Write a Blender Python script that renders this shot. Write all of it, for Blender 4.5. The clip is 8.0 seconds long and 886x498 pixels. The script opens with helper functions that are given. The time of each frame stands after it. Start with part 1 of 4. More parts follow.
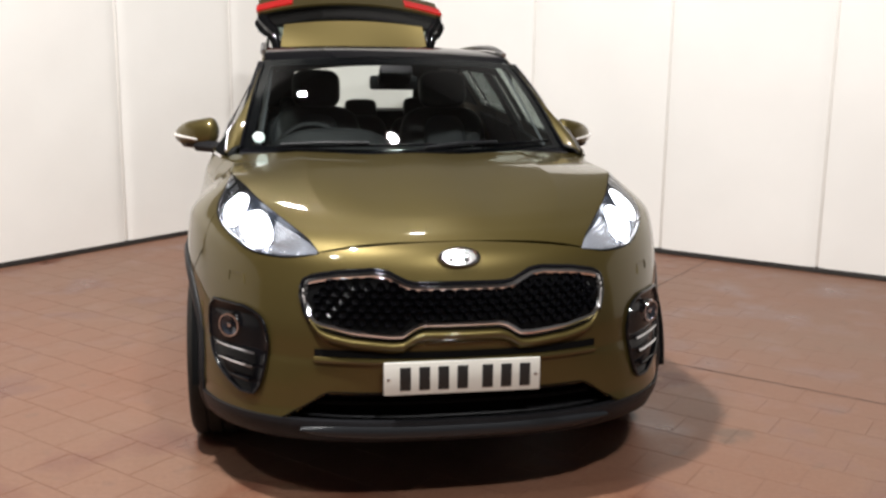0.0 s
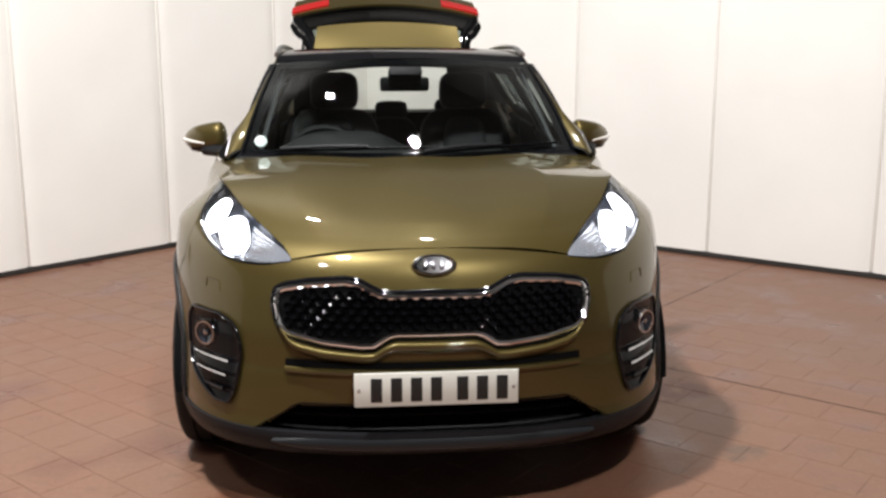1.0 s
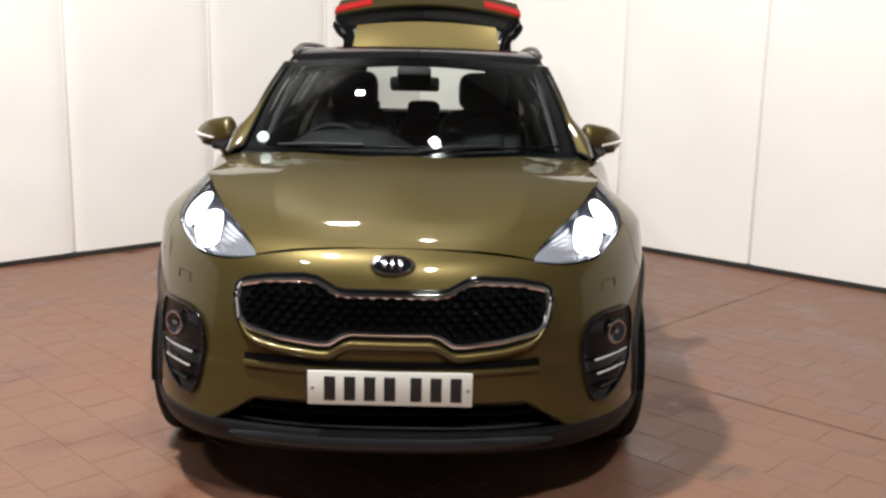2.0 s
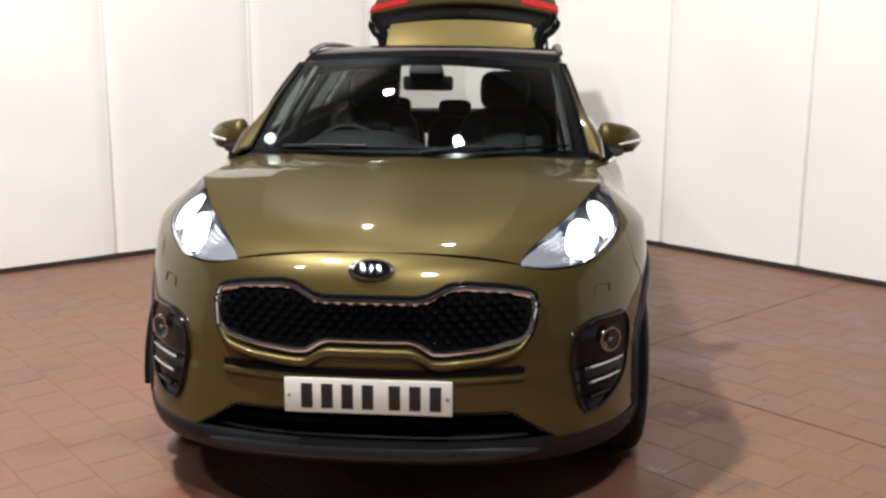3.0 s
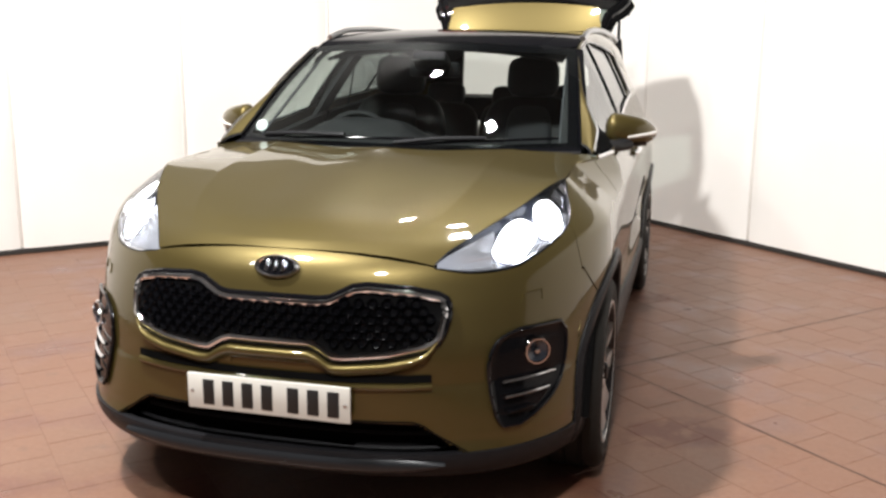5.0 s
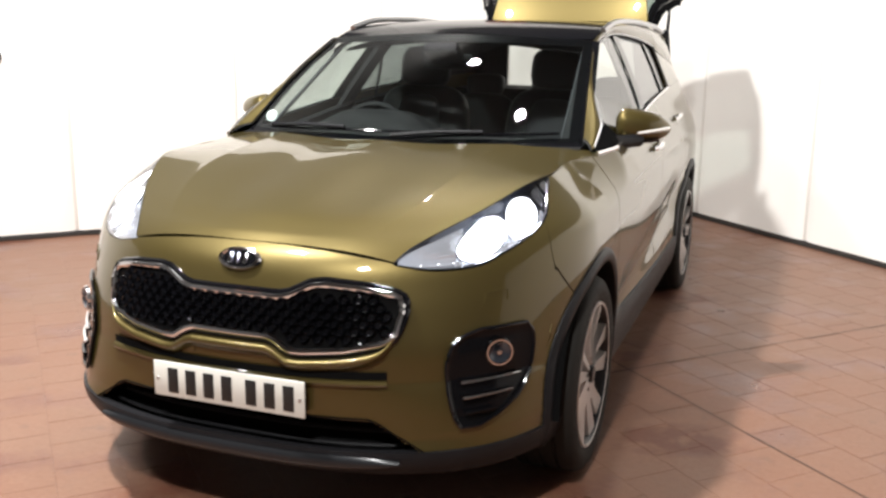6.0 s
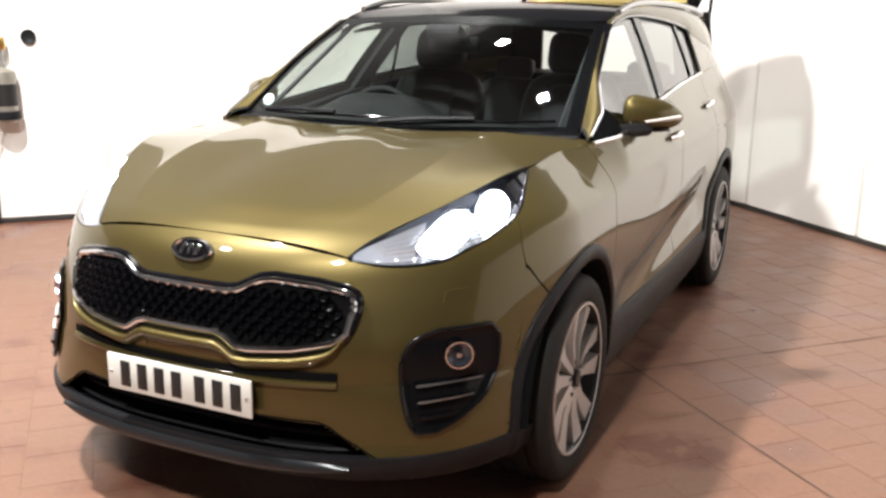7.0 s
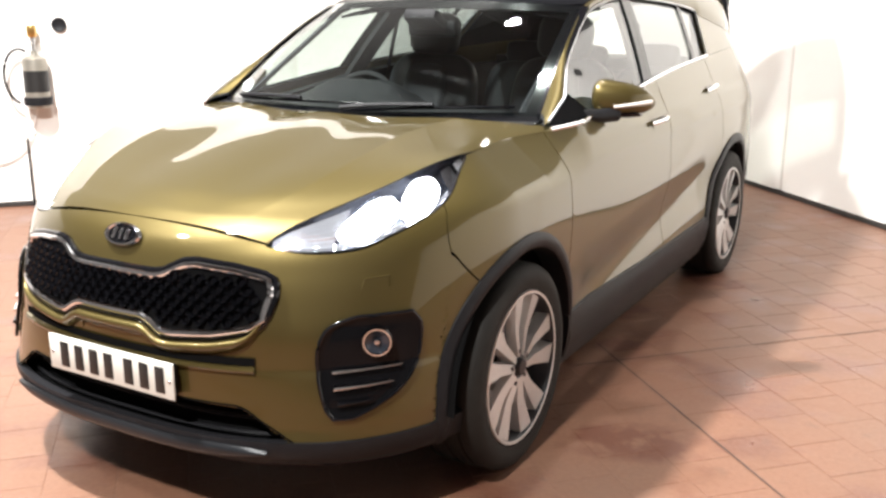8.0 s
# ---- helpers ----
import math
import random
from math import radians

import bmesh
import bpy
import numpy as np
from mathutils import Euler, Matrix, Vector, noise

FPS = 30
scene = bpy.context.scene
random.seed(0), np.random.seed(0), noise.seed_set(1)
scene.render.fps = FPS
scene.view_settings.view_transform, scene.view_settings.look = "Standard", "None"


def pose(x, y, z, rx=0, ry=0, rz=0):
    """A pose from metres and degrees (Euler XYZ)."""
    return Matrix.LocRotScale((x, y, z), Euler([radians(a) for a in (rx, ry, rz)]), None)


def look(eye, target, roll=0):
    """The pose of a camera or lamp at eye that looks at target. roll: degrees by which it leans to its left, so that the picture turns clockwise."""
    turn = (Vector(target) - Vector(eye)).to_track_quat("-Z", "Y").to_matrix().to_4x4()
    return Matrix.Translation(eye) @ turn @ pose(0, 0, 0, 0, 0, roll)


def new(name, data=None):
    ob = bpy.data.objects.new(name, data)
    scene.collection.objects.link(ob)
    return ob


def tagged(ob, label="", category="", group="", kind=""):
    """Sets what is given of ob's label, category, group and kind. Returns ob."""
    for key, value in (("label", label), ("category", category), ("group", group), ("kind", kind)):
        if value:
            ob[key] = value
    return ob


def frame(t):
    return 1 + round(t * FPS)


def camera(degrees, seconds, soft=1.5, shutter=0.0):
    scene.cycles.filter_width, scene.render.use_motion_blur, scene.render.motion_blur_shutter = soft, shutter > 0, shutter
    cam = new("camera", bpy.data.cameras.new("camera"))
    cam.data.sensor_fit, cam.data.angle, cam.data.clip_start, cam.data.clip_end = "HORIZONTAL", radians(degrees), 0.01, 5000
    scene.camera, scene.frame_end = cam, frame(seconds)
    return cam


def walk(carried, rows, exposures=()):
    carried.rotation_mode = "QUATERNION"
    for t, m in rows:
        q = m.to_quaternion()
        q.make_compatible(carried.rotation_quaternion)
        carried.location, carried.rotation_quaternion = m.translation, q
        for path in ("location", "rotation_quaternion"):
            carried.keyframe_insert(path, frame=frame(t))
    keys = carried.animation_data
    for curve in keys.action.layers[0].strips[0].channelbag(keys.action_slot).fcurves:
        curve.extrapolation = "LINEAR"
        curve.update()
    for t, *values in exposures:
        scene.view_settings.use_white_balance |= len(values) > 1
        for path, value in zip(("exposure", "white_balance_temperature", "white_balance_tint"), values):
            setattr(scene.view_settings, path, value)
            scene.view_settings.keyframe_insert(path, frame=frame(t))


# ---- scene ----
cam = camera(49.7, 8.0, soft=2.7, shutter=0.4)
PATH = [
    (0, (-0.595, -2.935, 1.465), (-0.25, -1.001, 1.091), 0.7),
    (0.5, (-0.427, -2.891, 1.47), (-0.172, -0.943, 1.093), 1.0),
    (1, (-0.238, -2.871, 1.47), (-0.062, -0.915, 1.095), -0.1),
    (1.5, (-0.002, -2.903, 1.473), (0.069, -0.94, 1.098), 0.8),
    (3, (0.456, -2.765, 1.476), (0.295, -0.808, 1.096), 0.3),
    (3.5, (0.692, -2.747, 1.484), (0.392, -0.809, 1.089), 0.3),
    (4, (0.857, -2.697, 1.471), (0.473, -0.778, 1.059), 0.2),
    (4.5, (1.001, -2.554, 1.479), (0.574, -0.645, 1.065), 0.3),
    (6, (1.536, -2.29, 1.514), (0.853, -0.463, 1.072), 0.7),
    (6.5, (1.66, -2.131, 1.502), (0.898, -0.341, 1.037), 0.8),
    (7, (1.775, -2.001, 1.514), (0.95, -0.244, 1.036), 0.8),
    (7.5, (2.006, -1.888, 1.528), (1.103, -0.175, 1.025), 0.9),
    (8, (2.165, -1.782, 1.526), (1.196, -0.11, 1.013), 0.1),
]
EXPOSURES = [(0, 0.06), (3.5, 0.06), (4.5, 0.3), (6.0, 0.62), (7.0, 0.82), (7.5, 1.05), (8.0, 1.32)]
walk(cam, [(t, look(eye, target, roll)) for t, eye, target, roll in PATH], EXPOSURES)

# ---- light ----
world = bpy.data.worlds.new("world")
scene.world = world
world.use_nodes = True
world.node_tree.nodes["Background"].inputs[0].default_value = (0.9, 0.95, 1.0, 1)
world.node_tree.nodes["Background"].inputs[1].default_value = 0.05


def flood(name, x, y, z, watts, size, tx, ty, tz):
    lamp = bpy.data.lights.new(name, "AREA")
    lamp.shape, lamp.size, lamp.size_y, lamp.energy, lamp.color = "RECTANGLE", size, size * 0.8, watts, (1.0, 0.985, 0.965)
    ob = new(name, lamp)
    ob.matrix_world = look((x, y, z), (tx, ty, tz), 40)
    return ob


flood("flood_or_fill_light", -1.75, -0.35, 6.0, 540, 0.32, -0.3, 1.4, 0)
flood("flood_or_fill_light", -3.3, -2.3, 6.0, 100, 0.3, -0.5, 1.5, 0)
flood("flood_or_fill_light", 0.35, 2.9, 6.0, 60, 0.22, 0.2, 2.9, 0)
flood("flood_or_fill_light", -1.25, 4.65, 6.0, 60, 0.22, -1.0, 4.4, 0)
# added fill from the camera side, no known lamp; lifts the nose and floor shadow
flood("flood_or_fill_light", 1.0, -3.9, 6.0, 320, 0.4, 0.6, 0.5, 0)


# ---- materials ----
def mat(name, color, rough=0.5, metal=0.0, coat=0.0, vary=0.0, scale=8.0, bump=0.0, bump_scale=60.0, emit=None, strength=0.0, ior=1.45):
    m = bpy.data.materials.new(name)
    m.use_nodes = True
    nt = m.node_tree
    b = nt.nodes["Principled BSDF"]
    b.inputs["Base Color"].default_value = (*color, 1)
    b.inputs["Roughness"].default_value = rough
    b.inputs["Metallic"].default_value = metal
    b.inputs["Coat Weight"].default_value = coat
    b.inputs["Coat Roughness"].default_value = 0.03
    b.inputs["IOR"].default_value = ior
    tc = nt.nodes.new("ShaderNodeTexCoord")
    if vary:
        n = nt.nodes.new("ShaderNodeTexNoise")
        n.inputs["Scale"].default_value, n.inputs["Detail"].default_value = scale, 6
        nt.links.new(tc.outputs["Object"], n.inputs["Vector"])
        mix = nt.nodes.new("ShaderNodeMix")
        mix.data_type = "RGBA"
        mix.inputs["A"].default_value = (*[c * (1 - vary) for c in color], 1)
        mix.inputs["B"].default_value = (*[min(1, c * (1 + vary)) for c in color], 1)
        nt.links.new(n.outputs["Fac"], mix.inputs["Factor"])
        nt.links.new(mix.outputs["Result"], b.inputs["Base Color"])
    if bump:
        n = nt.nodes.new("ShaderNodeTexNoise")
        n.inputs["Scale"].default_value, n.inputs["Detail"].default_value = bump_scale, 4
        nt.links.new(tc.outputs["Object"], n.inputs["Vector"])
        bp = nt.nodes.new("ShaderNodeBump")
        bp.inputs["Strength"].default_value, bp.inputs["Distance"].default_value = bump, 0.01
        nt.links.new(n.outputs["Fac"], bp.inputs["Height"])
        nt.links.new(bp.outputs["Normal"], b.inputs["Normal"])
    if emit:
        b.inputs["Emission Color"].default_value = (*emit, 1)
        b.inputs["Emission Strength"].default_value = strength
    return m


def pane(name, tint, gloss_rough=0.0, mirror=0.07):
    """A thin clear sheet: tinted passage with a mirror share that grows at flat angles."""
    m = bpy.data.materials.new(name)
    m.use_nodes = True
    nt = m.node_tree
    nt.nodes.clear()
    out = nt.nodes.new("ShaderNodeOutputMaterial")
    mix = nt.nodes.new("ShaderNodeMixShader")
    clear = nt.nodes.new("ShaderNodeBsdfTransparent")
    clear.inputs[0].default_value = (*tint, 1)
    gloss = nt.nodes.new("ShaderNodeBsdfGlossy")
    gloss.inputs["Roughness"].default_value = gloss_rough
    weight = nt.nodes.new("ShaderNodeLayerWeight")
    weight.inputs[0].default_value = 0.5
    power = nt.nodes.new("ShaderNodeMath")
    power.operation = "POWER"
    power.inputs[1].default_value = 4.0
    scaled = nt.nodes.new("ShaderNodeMath")
    scaled.operation = "MULTIPLY_ADD"
    scaled.inputs[1].default_value, scaled.inputs[2].default_value = 0.85, mirror
    nt.links.new(weight.outputs["Facing"], power.inputs[0])
    nt.links.new(power.outputs[0], scaled.inputs[0])
    nt.links.new(scaled.outputs[0], mix.inputs[0])
    nt.links.new(clear.outputs[0], mix.inputs[1])
    nt.links.new(gloss.outputs[0], mix.inputs[2])
    nt.links.new(mix.outputs[0], out.inputs[0])
    return m


PAINT = mat("gold_paint", (0.086, 0.0645, 0.0195), 0.40, 0.62, 1.0, 0.05, 900.0)
PAINT.node_tree.nodes["Principled BSDF"].inputs["Specular Tint"].default_value = (0.80, 0.76, 0.66, 1)
PAINT.node_tree.nodes["Principled BSDF"].inputs["Coat IOR"].default_value = 1.40
PLASTIC = mat("black_plastic", (0.0115, 0.0115, 0.013), 0.42, 0, 0, 0.25, 40, 0.15, 400, ior=1.24)
GLOSSBLACK = mat("gloss_black", (0.004, 0.004, 0.005), 0.09, 0, 0.0, 0.15, 20, ior=1.4)
BEZEL = mat("bezel_black", (0.004, 0.004, 0.0048), 0.10, 0, 0.0, 0.15, 20, ior=1.28)
DARK = mat("dark_void", (0.006, 0.006, 0.0062), 0.85, 0, 0, 0.2, 10, ior=1.06)
CHROME = mat("chrome", (0.82, 0.82, 0.84), 0.09, 1.0, 0, 0.04, 30)
SATIN = mat("satin_silver", (0.55, 0.55, 0.56), 0.32, 1.0, 0, 0.06, 40)
SKID = mat("grey_skid", (0.014, 0.015, 0.017), 0.28, 0.2, 0, 0.1, 40)
MACHINED = mat("machined_alloy", (0.62, 0.61, 0.60), 0.35, 0.6, 0, 0.08, 60)
DARKALLOY = mat("dark_alloy", (0.035, 0.035, 0.038), 0.35, 0.5, 0, 0.1, 30)
RUBBER = mat("tyre_rubber", (0.013, 0.012, 0.0105), 0.7, 0, 0, 0.35, 30, 0.25, 200, ior=1.3)
GLASS = pane("clear_glass", (0.80, 0.86, 0.84))
TINT = pane("tinted_glass", (0.80, 0.88, 0.84), mirror=0.12)
PRIVACY = pane("privacy_glass", (0.30, 0.34, 0.33), mirror=0.14)
ROOFGLASS = mat("black_roof_glass", (0.004, 0.004, 0.005), 0.06, 0, 0, 0.1, 5, ior=1.07)
LENS = pane("lamp_lens", (0.95, 0.96, 0.98))
LAMPON = mat("lamp_light", (0.9, 0.92, 1.0), 0.3, emit=(0.92, 0.95, 1.0), strength=9.0)
LAMPDIM = mat("running_and_reflector_glow", (0.52, 0.53, 0.56), 0.2, 0.9, emit=(0.92, 0.94, 1.0), strength=0.17)
REFLECTOR = mat("lamp_reflector", (0.55, 0.57, 0.62), 0.15, 1.0, 0, 0.3, 50)
LAMPDARK = mat("lamp_bezel", (0.03, 0.034, 0.045), 0.15, 0.3, 0.5, 0.2, 30)
PLATE = mat("plate_white", (0.64, 0.63, 0.58), 0.35, 0, 0, 0.03, 40)
INK = mat("plate_black", (0.015, 0.015, 0.015), 0.4, 0, 0, 0.1, 40)
RED = mat("tail_lamp_red", (0.45, 0.012, 0.012), 0.12, 0, 0.8, 0.1, 30)
TRIM = mat("interior_black", (0.009, 0.009, 0.010), 0.6, 0, 0, 0.2, 30, 0.2, 250, ior=1.3)
LEATHER = mat("seat_leather", (0.018, 0.018, 0.021), 0.45, 0, 0, 0.2, 25, 0.25, 160)
GREYCLOTH = mat("seat_grey", (0.045, 0.046, 0.052), 0.6, 0, 0, 0.15, 30, 0.25, 300)
WHITE = mat("sticker_white", (0.75, 0.8, 0.8), 0.5, 0, 0, 0.03, 40)
AMBERWHITE = mat("indicator_lens", (0.75, 0.72, 0.68), 0.15, 0.2, 0.5, 0.05, 40)


# ---- mesh helpers ----
def part(name, bm, material, parent=None, label="", sharp=38):
    bmesh.ops.remove_doubles(bm, verts=bm.verts, dist=0.00005)
    for f in bm.faces:
        f.smooth = True
    for e in bm.edges:
        if len(e.link_faces) == 2 and e.calc_face_angle(0) > radians(sharp):
            e.smooth = False
    me = bpy.data.meshes.new(name)
    bm.to_mesh(me)
    bm.free()
    me.materials.append(material)
    ob = new(name, me)
    ob.parent = parent
    if label:
        ob["label"] = label
    return ob


def catmull(table, x):
    """A smooth curve through the pairs of a table."""
    if x <= table[0][0]:
        return table[0][1]
    if x >= table[-1][0]:
        return table[-1][1]
    i = max(k for k in range(len(table) - 1) if table[k][0] <= x)
    (x0, y0), (x1, y1) = table[i], table[i + 1]
    m0 = (y1 - table[i - 1][1]) / (x1 - table[i - 1][0]) if i > 0 else (y1 - y0) / (x1 - x0)
    m1 = (table[i + 2][1] - y0) / (table[i + 2][0] - x0) if i + 2 < len(table) else (y1 - y0) / (x1 - x0)
    h = x1 - x0
    t = (x - x0) / h
    return (2 * t**3 - 3 * t**2 + 1) * y0 + (t**3 - 2 * t**2 + t) * h * m0 + (-2 * t**3 + 3 * t**2) * y1 + (t**3 - t**2) * h * m1


def line(table, x):
    return float(np.interp(x, [a for a, _ in table], [b for _, b in table]))


def lerp(a, b, t):
    return a + (b - a) * t


def sheet(fn, nu, nv, thick=0.0, bm=None, flip=False, outward=None):
    """A surface from fn(u, v), u and v from 0 to 1; with a thickness it gets a back and edges."""
    bm = bm or bmesh.new()
    pts = [[Vector(fn(i / nu, j / nv)) for j in range(nv + 1)] for i in range(nu + 1)]
    top = [[bm.verts.new(p) for p in row] for row in pts]
    faces = []
    for i in range(nu):
        for j in range(nv):
            q = [top[i][j], top[i + 1][j], top[i + 1][j + 1], top[i][j + 1]]
            try:
                faces.append(bm.faces.new(q[::-1] if flip else q))
            except ValueError:
                pass
    if thick:
        def nrm(i, j):
            a = pts[min(i + 1, nu)][j] - pts[max(i - 1, 0)][j]
            b = pts[i][min(j + 1, nv)] - pts[i][max(j - 1, 0)]
            n = a.cross(b)
            n = n.normalized() if n.length > 1e-9 else Vector((0, 0, 1))
            return -n if flip else n
        low = [[bm.verts.new(pts[i][j] - nrm(i, j) * thick) for j in range(nv + 1)] for i in range(nu + 1)]
        for i in range(nu):
            for j in range(nv):
                q = [low[i][j], low[i][j + 1], low[i + 1][j + 1], low[i + 1][j]]
                bm.faces.new(q[::-1] if flip else q)
        ring = [(i, 0) for i in range(nu)] + [(nu, j) for j in range(nv)] + [(i, nv) for i in range(nu, 0, -1)] + [(0, j) for j in range(nv, 0, -1)]
        for k, (i, j) in enumerate(ring):
            a, b = ring[(k + 1) % len(ring)]
            q = [top[i][j], low[i][j], low[a][b], top[a][b]]
            bm.faces.new(q[::-1] if flip else q)
    return bm


def tube(points, radius, sides=8, closed=False, bm=None, squash=1.0):
    """A round bar along a line of points."""
    bm = bm or bmesh.new()
    pts = [Vector(p) for p in points]
    n = len(pts)
    rings = []
    for i, p in enumerate(pts):
        a = pts[(i - 1) % n] if closed or i > 0 else p
        b = pts[(i + 1) % n] if closed or i < n - 1 else p
        d = (b - a).normalized()
        up = Vector((0, 0, 1)) if abs(d.z) < 0.95 else Vector((0, 1, 0))
        s = d.cross(up).normalized()
        w = s.cross(d).normalized()
        r = radius(i / max(1, n - 1)) if callable(radius) else radius
        rings.append([bm.verts.new(p + (s * math.cos(k * math.tau / sides) + w * math.sin(k * math.tau / sides) * squash) * r) for k in range(sides)])
    for i in range(n if closed else n - 1):
        a, b = rings[i], rings[(i + 1) % n]
        for k in range(sides):
            bm.faces.new([a[k], a[(k + 1) % sides], b[(k + 1) % sides], b[k]])
    if not closed:
        bm.faces.new(rings[0][::-1])
        bm.faces.new(rings[-1])
    return bm


def lathe(profile, m, steps=40, bm=None, close=False):
    """Turns (radius, height) pairs about the z axis of the pose m."""
    bm = bm or bmesh.new()
    rings = [[bm.verts.new(m @ Vector((r * math.cos(k * math.tau / steps), r * math.sin(k * math.tau / steps), h))) for k in range(steps)] for r, h in profile]
    for a, b in zip(rings, rings[1:] + (rings[:1] if close else [])):
        for k in range(steps):
            bm.faces.new([a[k], a[(k + 1) % steps], b[(k + 1) % steps], b[k]])
    return bm


def block(cx, cy, cz, sx, sy, sz, bevel=0.01, m=None, bm=None, segs=2):
    out = bmesh.new()
    bmesh.ops.create_cube(out, size=1.0)
    bmesh.ops.scale(out, vec=(sx, sy, sz), verts=out.verts)
    if bevel:
        bmesh.ops.bevel(out, geom=out.edges[:], offset=bevel, segments=segs, affect="EDGES", profile=0.5)
    bmesh.ops.transform(out, matrix=Matrix.Translation((cx, cy, cz)) @ (m or Matrix()), verts=out.verts)
    if bm:
        me = bpy.data.meshes.new("tmp")
        out.to_mesh(me)
        bm.from_mesh(me)
        out.free()
        bpy.data.meshes.remove(me)
        return bm
    return out


def mirror_fn(fn, side):
    return lambda u, v: (side * fn(u, v)[0], fn(u, v)[1], fn(u, v)[2])


# ---- room ----
CORNER = Vector((-0.12, 6.875, 0))
DIR_R = Vector((1, -0.994, 0)).normalized()
DIR_L = Vector((-1, -1.065, 0)).normalized()
ROOM = 11.0
HEIGHT = 6.6
PANEL = 2.7


WALL = mat("white_panel", (0.80, 0.775, 0.74), 0.6, 0, 0, 0.05, 1.7, 0.35, 1.8)
SKIRT = mat("dark_skirting", (0.025, 0.022, 0.02), 0.7, 0, 0, 0.3, 12)
BACKWALL = mat("grey_wall", (0.07, 0.067, 0.064), 0.7, 0, 0, 0.1, 1.0)
JOINT = mat("slab_joint", (0.055, 0.036, 0.028), 0.7, 0, 0, 0.3, 12)
SEAM = mat("joint_strip", (0.70, 0.67, 0.63), 0.5, 0, 0, 0.05, 6)
CEIL = mat("ceiling_paint", (0.11, 0.106, 0.102), 0.7, 0, 0, 0.05, 2)


def wall(name, start, along, length, label, detail=True):
    inward = Vector((-along.y, along.x, 0))
    mid = start + along * length / 2
    if inward.dot(Vector((0, 0, 0)) - mid) < 0:
        inward = -inward
    basis = Matrix((along, inward, Vector((0, 0, 1)))).transposed().to_4x4()
    basis.translation = start
    bm = bmesh.new()
    bmesh.ops.create_cube(bm, size=1.0, matrix=Matrix.Translation((length / 2, -0.1, HEIGHT / 2)) @ Matrix.Diagonal((length + 0.4, 0.196, HEIGHT, 1)))
    bmesh.ops.transform(bm, matrix=basis, verts=bm.verts)
    bmesh.ops.recalc_face_normals(bm, faces=bm.faces)
    w = part(name, bm, BACKWALL)
    tagged(w, label, "wall", kind="structure")
    if detail:
        step = 1.225
        for k in range(int(length / step) + 1):
            def face(u, v, k=k):
                a = k * step + 0.004 + u * (step - 0.008)
                z = 0.04 + v * (PANEL - 0.04)
                bulge = 0.010 + 0.020 * noise.noise(Vector((a * 0.9 + start.x * 3, z * 0.8, 3.1))) + 0.004 * noise.noise(Vector((a * 3, z * 2.6, 9.0)))
                edge = min(u, 1 - u, 0.06) / 0.06
                return basis @ Vector((a, 0.004 + max(0.001, bulge + 0.01) * edge ** 0.5, z))
            b = sheet(face, 24, 40)
            bmesh.ops.recalc_face_normals(b, faces=b.faces)
            p = part("panel", b, WALL, w)
            if k:
                s = block(0, 0, 0, 0.022, 0.012, PANEL - 0.05, 0.004)
                bmesh.ops.transform(s, matrix=basis @ Matrix.Translation((k * step, 0.008, PANEL / 2 + 0.02)), verts=s.verts)
                part("joint_strip", s, SEAM, w)
        s = block(0, 0, 0, length, 0.02, 0.04, 0.004)
        bmesh.ops.transform(s, matrix=basis @ Matrix.Translation((length / 2, 0.012, 0.02)), verts=s.verts)
        part("skirting", s, SKIRT, w, "dark worn skirting strip")
    return w, basis


wall_east, BASIS_R = wall("wall_east", CORNER, DIR_R, ROOM, "white panelled wall with vertical joints above dark skirting")
wall_north, BASIS_L = wall("wall_north", CORNER, DIR_L, ROOM, "white panelled wall with vertical joints above dark skirting")
far_r, far_l = CORNER + DIR_R * ROOM, CORNER + DIR_L * ROOM
wall("wall_south", far_r, DIR_L, ROOM, "plain grey wall closing the bay", False)
wall("wall_west", far_l, DIR_R, ROOM, "plain grey wall closing the bay", False)


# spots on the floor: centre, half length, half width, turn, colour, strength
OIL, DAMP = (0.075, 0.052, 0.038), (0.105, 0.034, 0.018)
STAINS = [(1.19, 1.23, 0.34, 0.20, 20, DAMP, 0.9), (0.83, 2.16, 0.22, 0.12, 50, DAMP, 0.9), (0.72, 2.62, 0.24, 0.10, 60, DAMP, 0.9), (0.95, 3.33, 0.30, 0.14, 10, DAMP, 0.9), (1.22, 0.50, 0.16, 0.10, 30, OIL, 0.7)]


